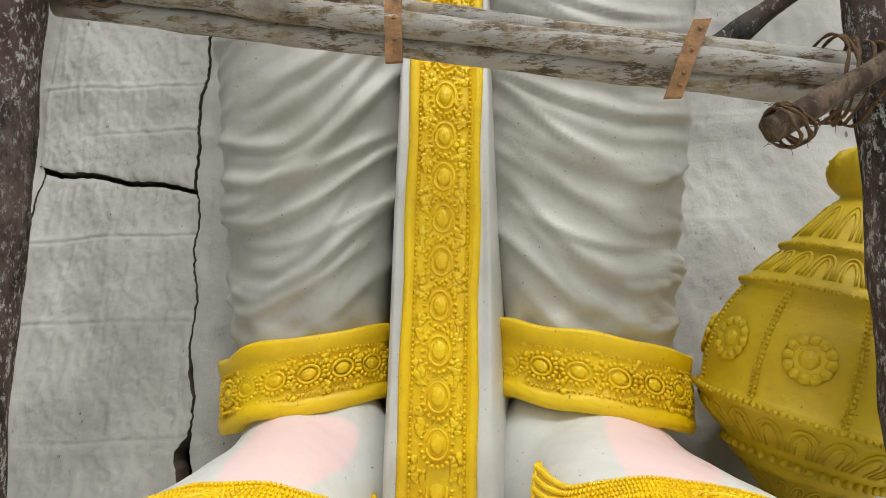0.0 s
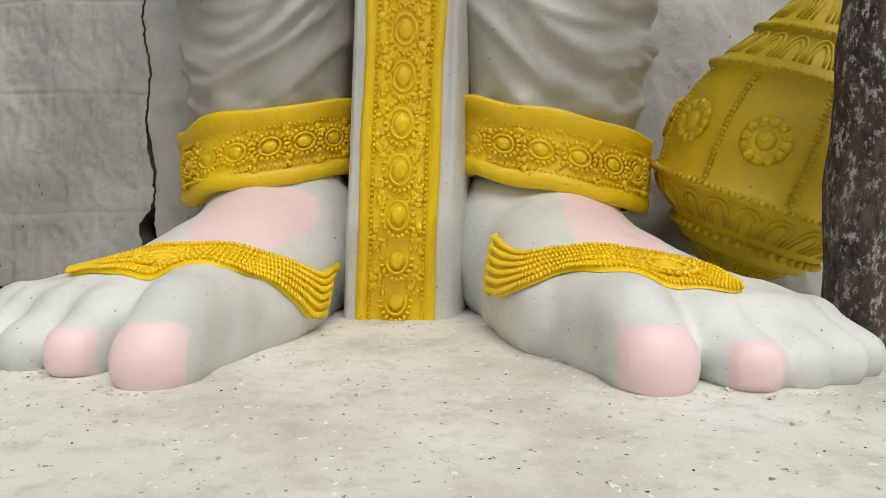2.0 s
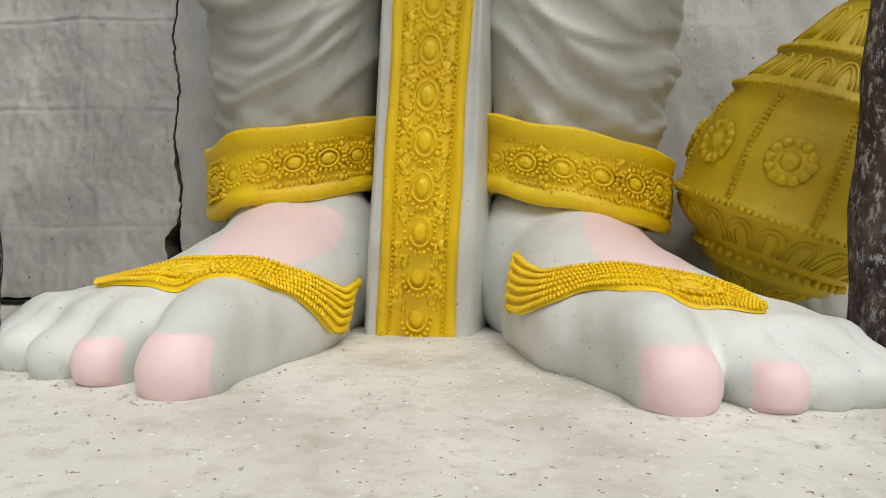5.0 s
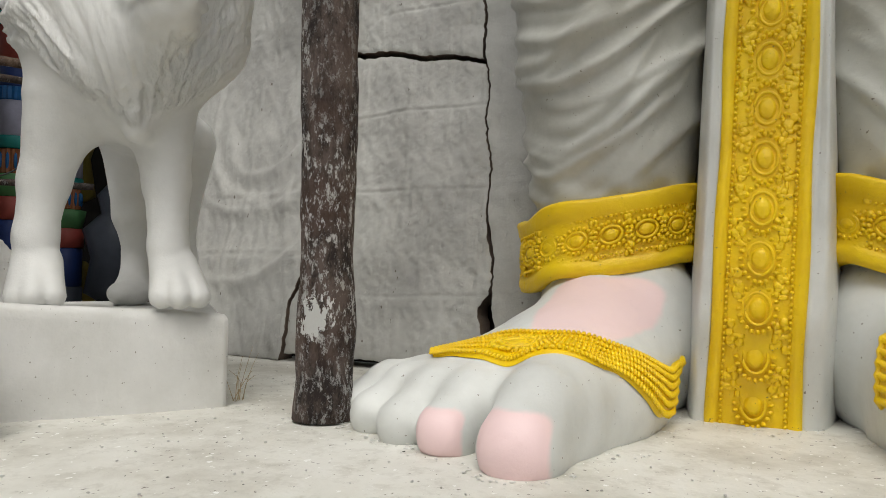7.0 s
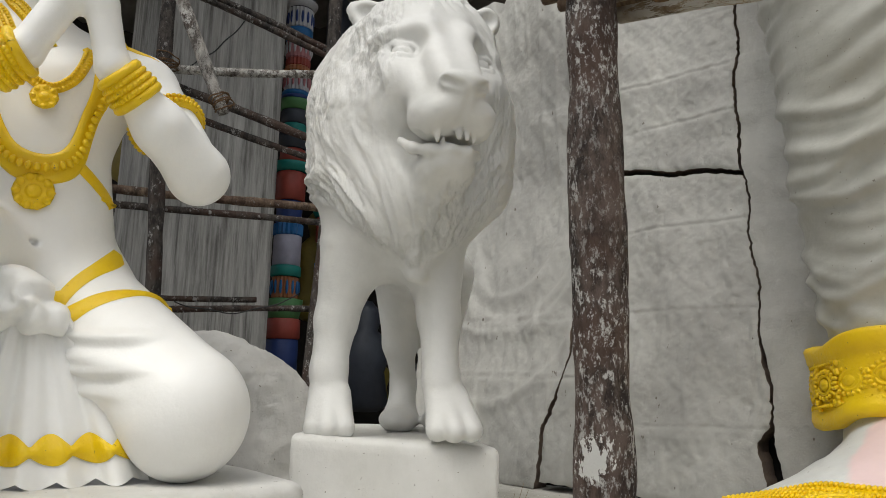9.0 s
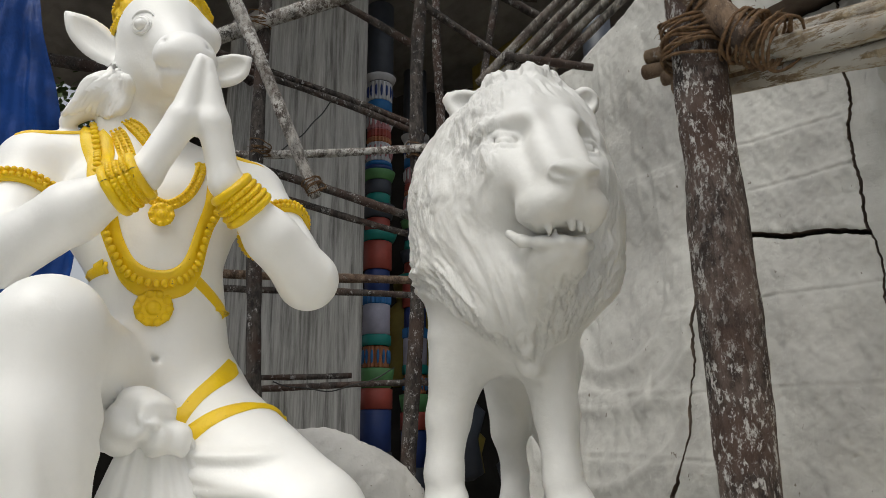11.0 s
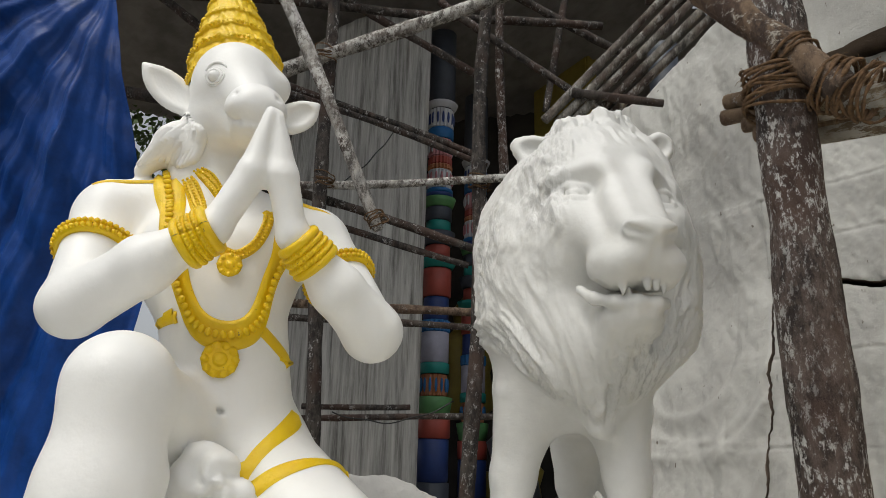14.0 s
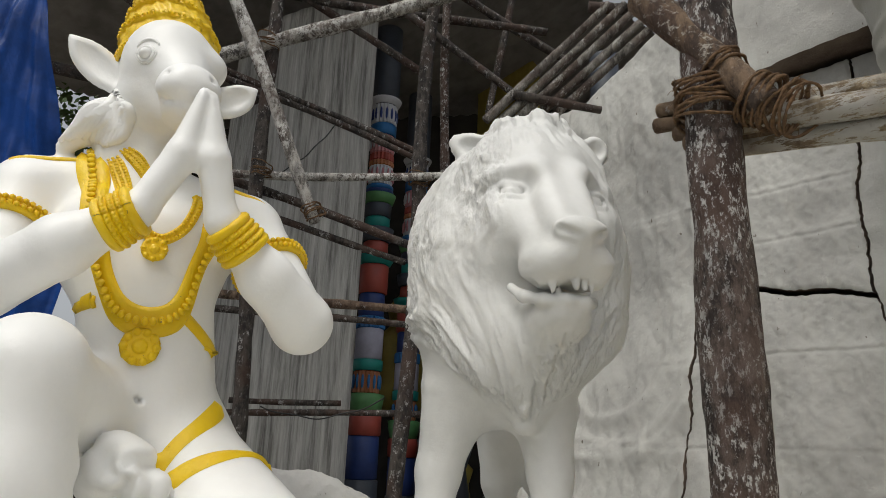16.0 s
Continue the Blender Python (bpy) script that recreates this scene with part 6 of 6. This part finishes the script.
def roof():
    """A corrugated sheet roof over the shed."""
    u, w = np.meshgrid(np.linspace(0, 1, 160), np.linspace(0, 1, 12))
    u, w = u.ravel(), w.ravel()
    x = -9.5 + 5.2 * w
    y = -2.0 + 12.0 * u
    z = 4.75 + 0.10 * (x + 9.5) + 0.06 * (y + 2) + 0.02 * np.sin(u * 12 / 0.15 * 6.28)
    V = np.stack([x, y, z], -1)
    T = V.copy()
    T[:, 2] += 0.02
    n = len(V)
    b = Build(SHEET)
    b.add(np.vstack([V, T]), grid_faces(160, 12) + [tuple(i + n for i in f) for f in grid_faces(160, 12)])
    b.thing("ceiling", "dark corrugated sheet roof over the shed", "roof", kind="structure")


roof()
# Unseen addition: cuts low sky light so the lower parts get dimmer.
slab("wall_light_blocker", -9.0, 8.0, -3.5, -3.3, -0.5, 2.2, PANEL, "unseen grey wall added behind the camera to block low sky light", "wall", "structure")


def tarp():
    """A blue tarpaulin hung in heavy folds."""
    nu, nv = 220, 220
    V, UT = [], []
    for j in range(nv):
        t = j / (nv - 1)
        z = 3.55 - 3.1 * t
        for i in range(nu):
            u = i / (nu - 1)
            right = -3.90 + 0.10 * math.sin(4 * t) + 0.16 * t
            x = -5.30 + (right + 5.30) * u
            y = -1.15 + (0.38 + 0.42 * min(t * 1.6, 1) + 1.15) * u + 0.03 * math.sin(9 * t + 2) * u
            tri = lambda q: 2 * abs(q - math.floor(q + 0.5)) - 0.5
            k = 0.12 * tri(1.9 * u - 0.55 * t + 0.12 * math.sin(3 * t)) + 0.004 * math.sin(60 * u + 17 * t)
            V.append((x + 0.85 * k, y - 0.5 * k, z + 0.03 * math.sin(11 * u + 2)))
            # folds fanning from the tied corner
            du, dt = (1 - u) * 2.4 + 0.03, t * 3.1 - 0.42
            th, r = math.atan2(dt, du), min(math.hypot(du, dt), 1.6)
            fan = r * (0.085 * tri(th * 1.9 + 0.2) + 0.045 * tri(th * 4.3 + 0.25 * r) + 0.022 * tri(th * 9.0 - 0.5 * r) + 0.009 * tri(th * 21.0 + 0.9 * r) + 0.010 * tri(3.1 * r + 5 * th) * tri(th * 7)) + 0.02 * tri(2.2 * dt + 3.0 * du)
            UT.append(fan)
    b = Build(TARP)
    V, UT = np.array(V), np.array(UT)
    V = V + UT[:, None] * np.array([0.8, -0.58, 0.0])
    T = V + np.array([-0.004, 0.002, 0])
    n = len(V)
    f = grid_faces(nu, nv)
    b.add(np.vstack([V, T]), f + [tuple(i + n for i in q[::-1]) for q in f])
    b.thing("tarpaulin", "creased blue plastic tarpaulin hanging beside the kneeling figure", "tarpaulin")


tarp()
board = slab("grey_board", -5.6, -4.7, 0.1, 0.16, -0.5, 0.80, PANEL, "grey weathered board standing behind the kneeling figure", "board", "thing", 0.01)


def tree(x, y, z, seed):
    rng = random.Random(seed)
    base = new("tree")
    tagged(base, "leafy green tree seen beyond the shed", "tree")
    trunk = resample([(x, y, -0.5), (x + 0.1, y, z * 0.5), (x - 0.05, y + 0.1, z)], 14)
    b = Build(BROWNWOOD)
    b.add(*tube(trunk, np.linspace(0.16, 0.07, 14), 8))
    for k in range(7):
        a = rng.uniform(0, 6.28)
        tip = (x + math.cos(a) * 1.1, y + math.sin(a) * 1.1, z + rng.uniform(0.2, 1.2))
        b.add(*tube(resample([tuple(trunk[-3]), tip], 6), np.linspace(0.06, 0.015, 6), 6))
    b.thing("trunk", parent=base)
    V, F = [], []
    for k in range(1500):
        a, r = rng.uniform(0, 6.28), rng.uniform(0.2, 1.5)
        c = Vector((x + math.cos(a) * r, y + math.sin(a) * r, z + rng.uniform(-0.6, 1.4) * (1 - 0.3 * r)))
        d = Vector((rng.gauss(0, 1), rng.gauss(0, 1), rng.gauss(0, 1))).normalized()
        e = d.orthogonal().normalized()
        L, W = rng.uniform(0.08, 0.15), rng.uniform(0.03, 0.05)
        i = len(V)
        V += [c, c + d * L * 0.5 + e * W, c + d * L, c + d * L * 0.5 - e * W]
        F.append((i, i + 1, i + 2, i + 3))
    b = Build(LEAF)
    b.add([tuple(v) for v in V], F)
    b.thing("crown", parent=base, smooth=False)


tree(-10.6, 1.9, 4.6, 1)
tree(-10.9, 0.4, 4.9, 2)


# ---- loose wires and dry grass ----
WIRE = mat("black_wire", plain((0.02, 0.02, 0.02), 0.6, 0.8, 20))
for ends, sag in ((((-4.434, 2.176, 2.517), (-4.472, 2.634, 3.079)), 0.05), (((-4.55, 2.30, 0.93), (-4.15, 3.02, 1.02)), 0.10)):
    k = np.linspace(0, 1, 24)[:, None]
    p = np.array(ends[0]) * (1 - k) + np.array(ends[1]) * k
    p[:, 2] -= sag * np.sin(np.pi * k[:, 0]) + 0.008 * np.sin(17 * k[:, 0])
    b = Build(WIRE)
    b.add(*tube(p, 0.005, 6))
    b.thing("loose_wire", "thin black wire hanging between scaffold poles", "wire", group="loose wires")
STRAW = mat("dry_straw", plain((0.42, 0.33, 0.20), 0.9, 0.6, 20))
rnd = random.Random(5)
b = Build(STRAW)
for k in range(9):
    base = np.array([-1.43 + 0.03 * rnd.random(), 1.86 + 0.05 * rnd.random(), 0.004])
    tip = base + np.array([rnd.uniform(-0.02, 0.06), rnd.uniform(-0.04, 0.02), rnd.uniform(0.06, 0.17)])
    mid = (base + tip) / 2 + np.array([rnd.uniform(-0.012, 0.012), rnd.uniform(-0.012, 0.012), 0.02])
    b.add(*tube(resample([base, mid, tip], 8), np.linspace(0.0016, 0.0006, 8), 4))
b.thing("dry_grass", "wisps of dry grass beside the lion plinth", "grass", kind="stuff")
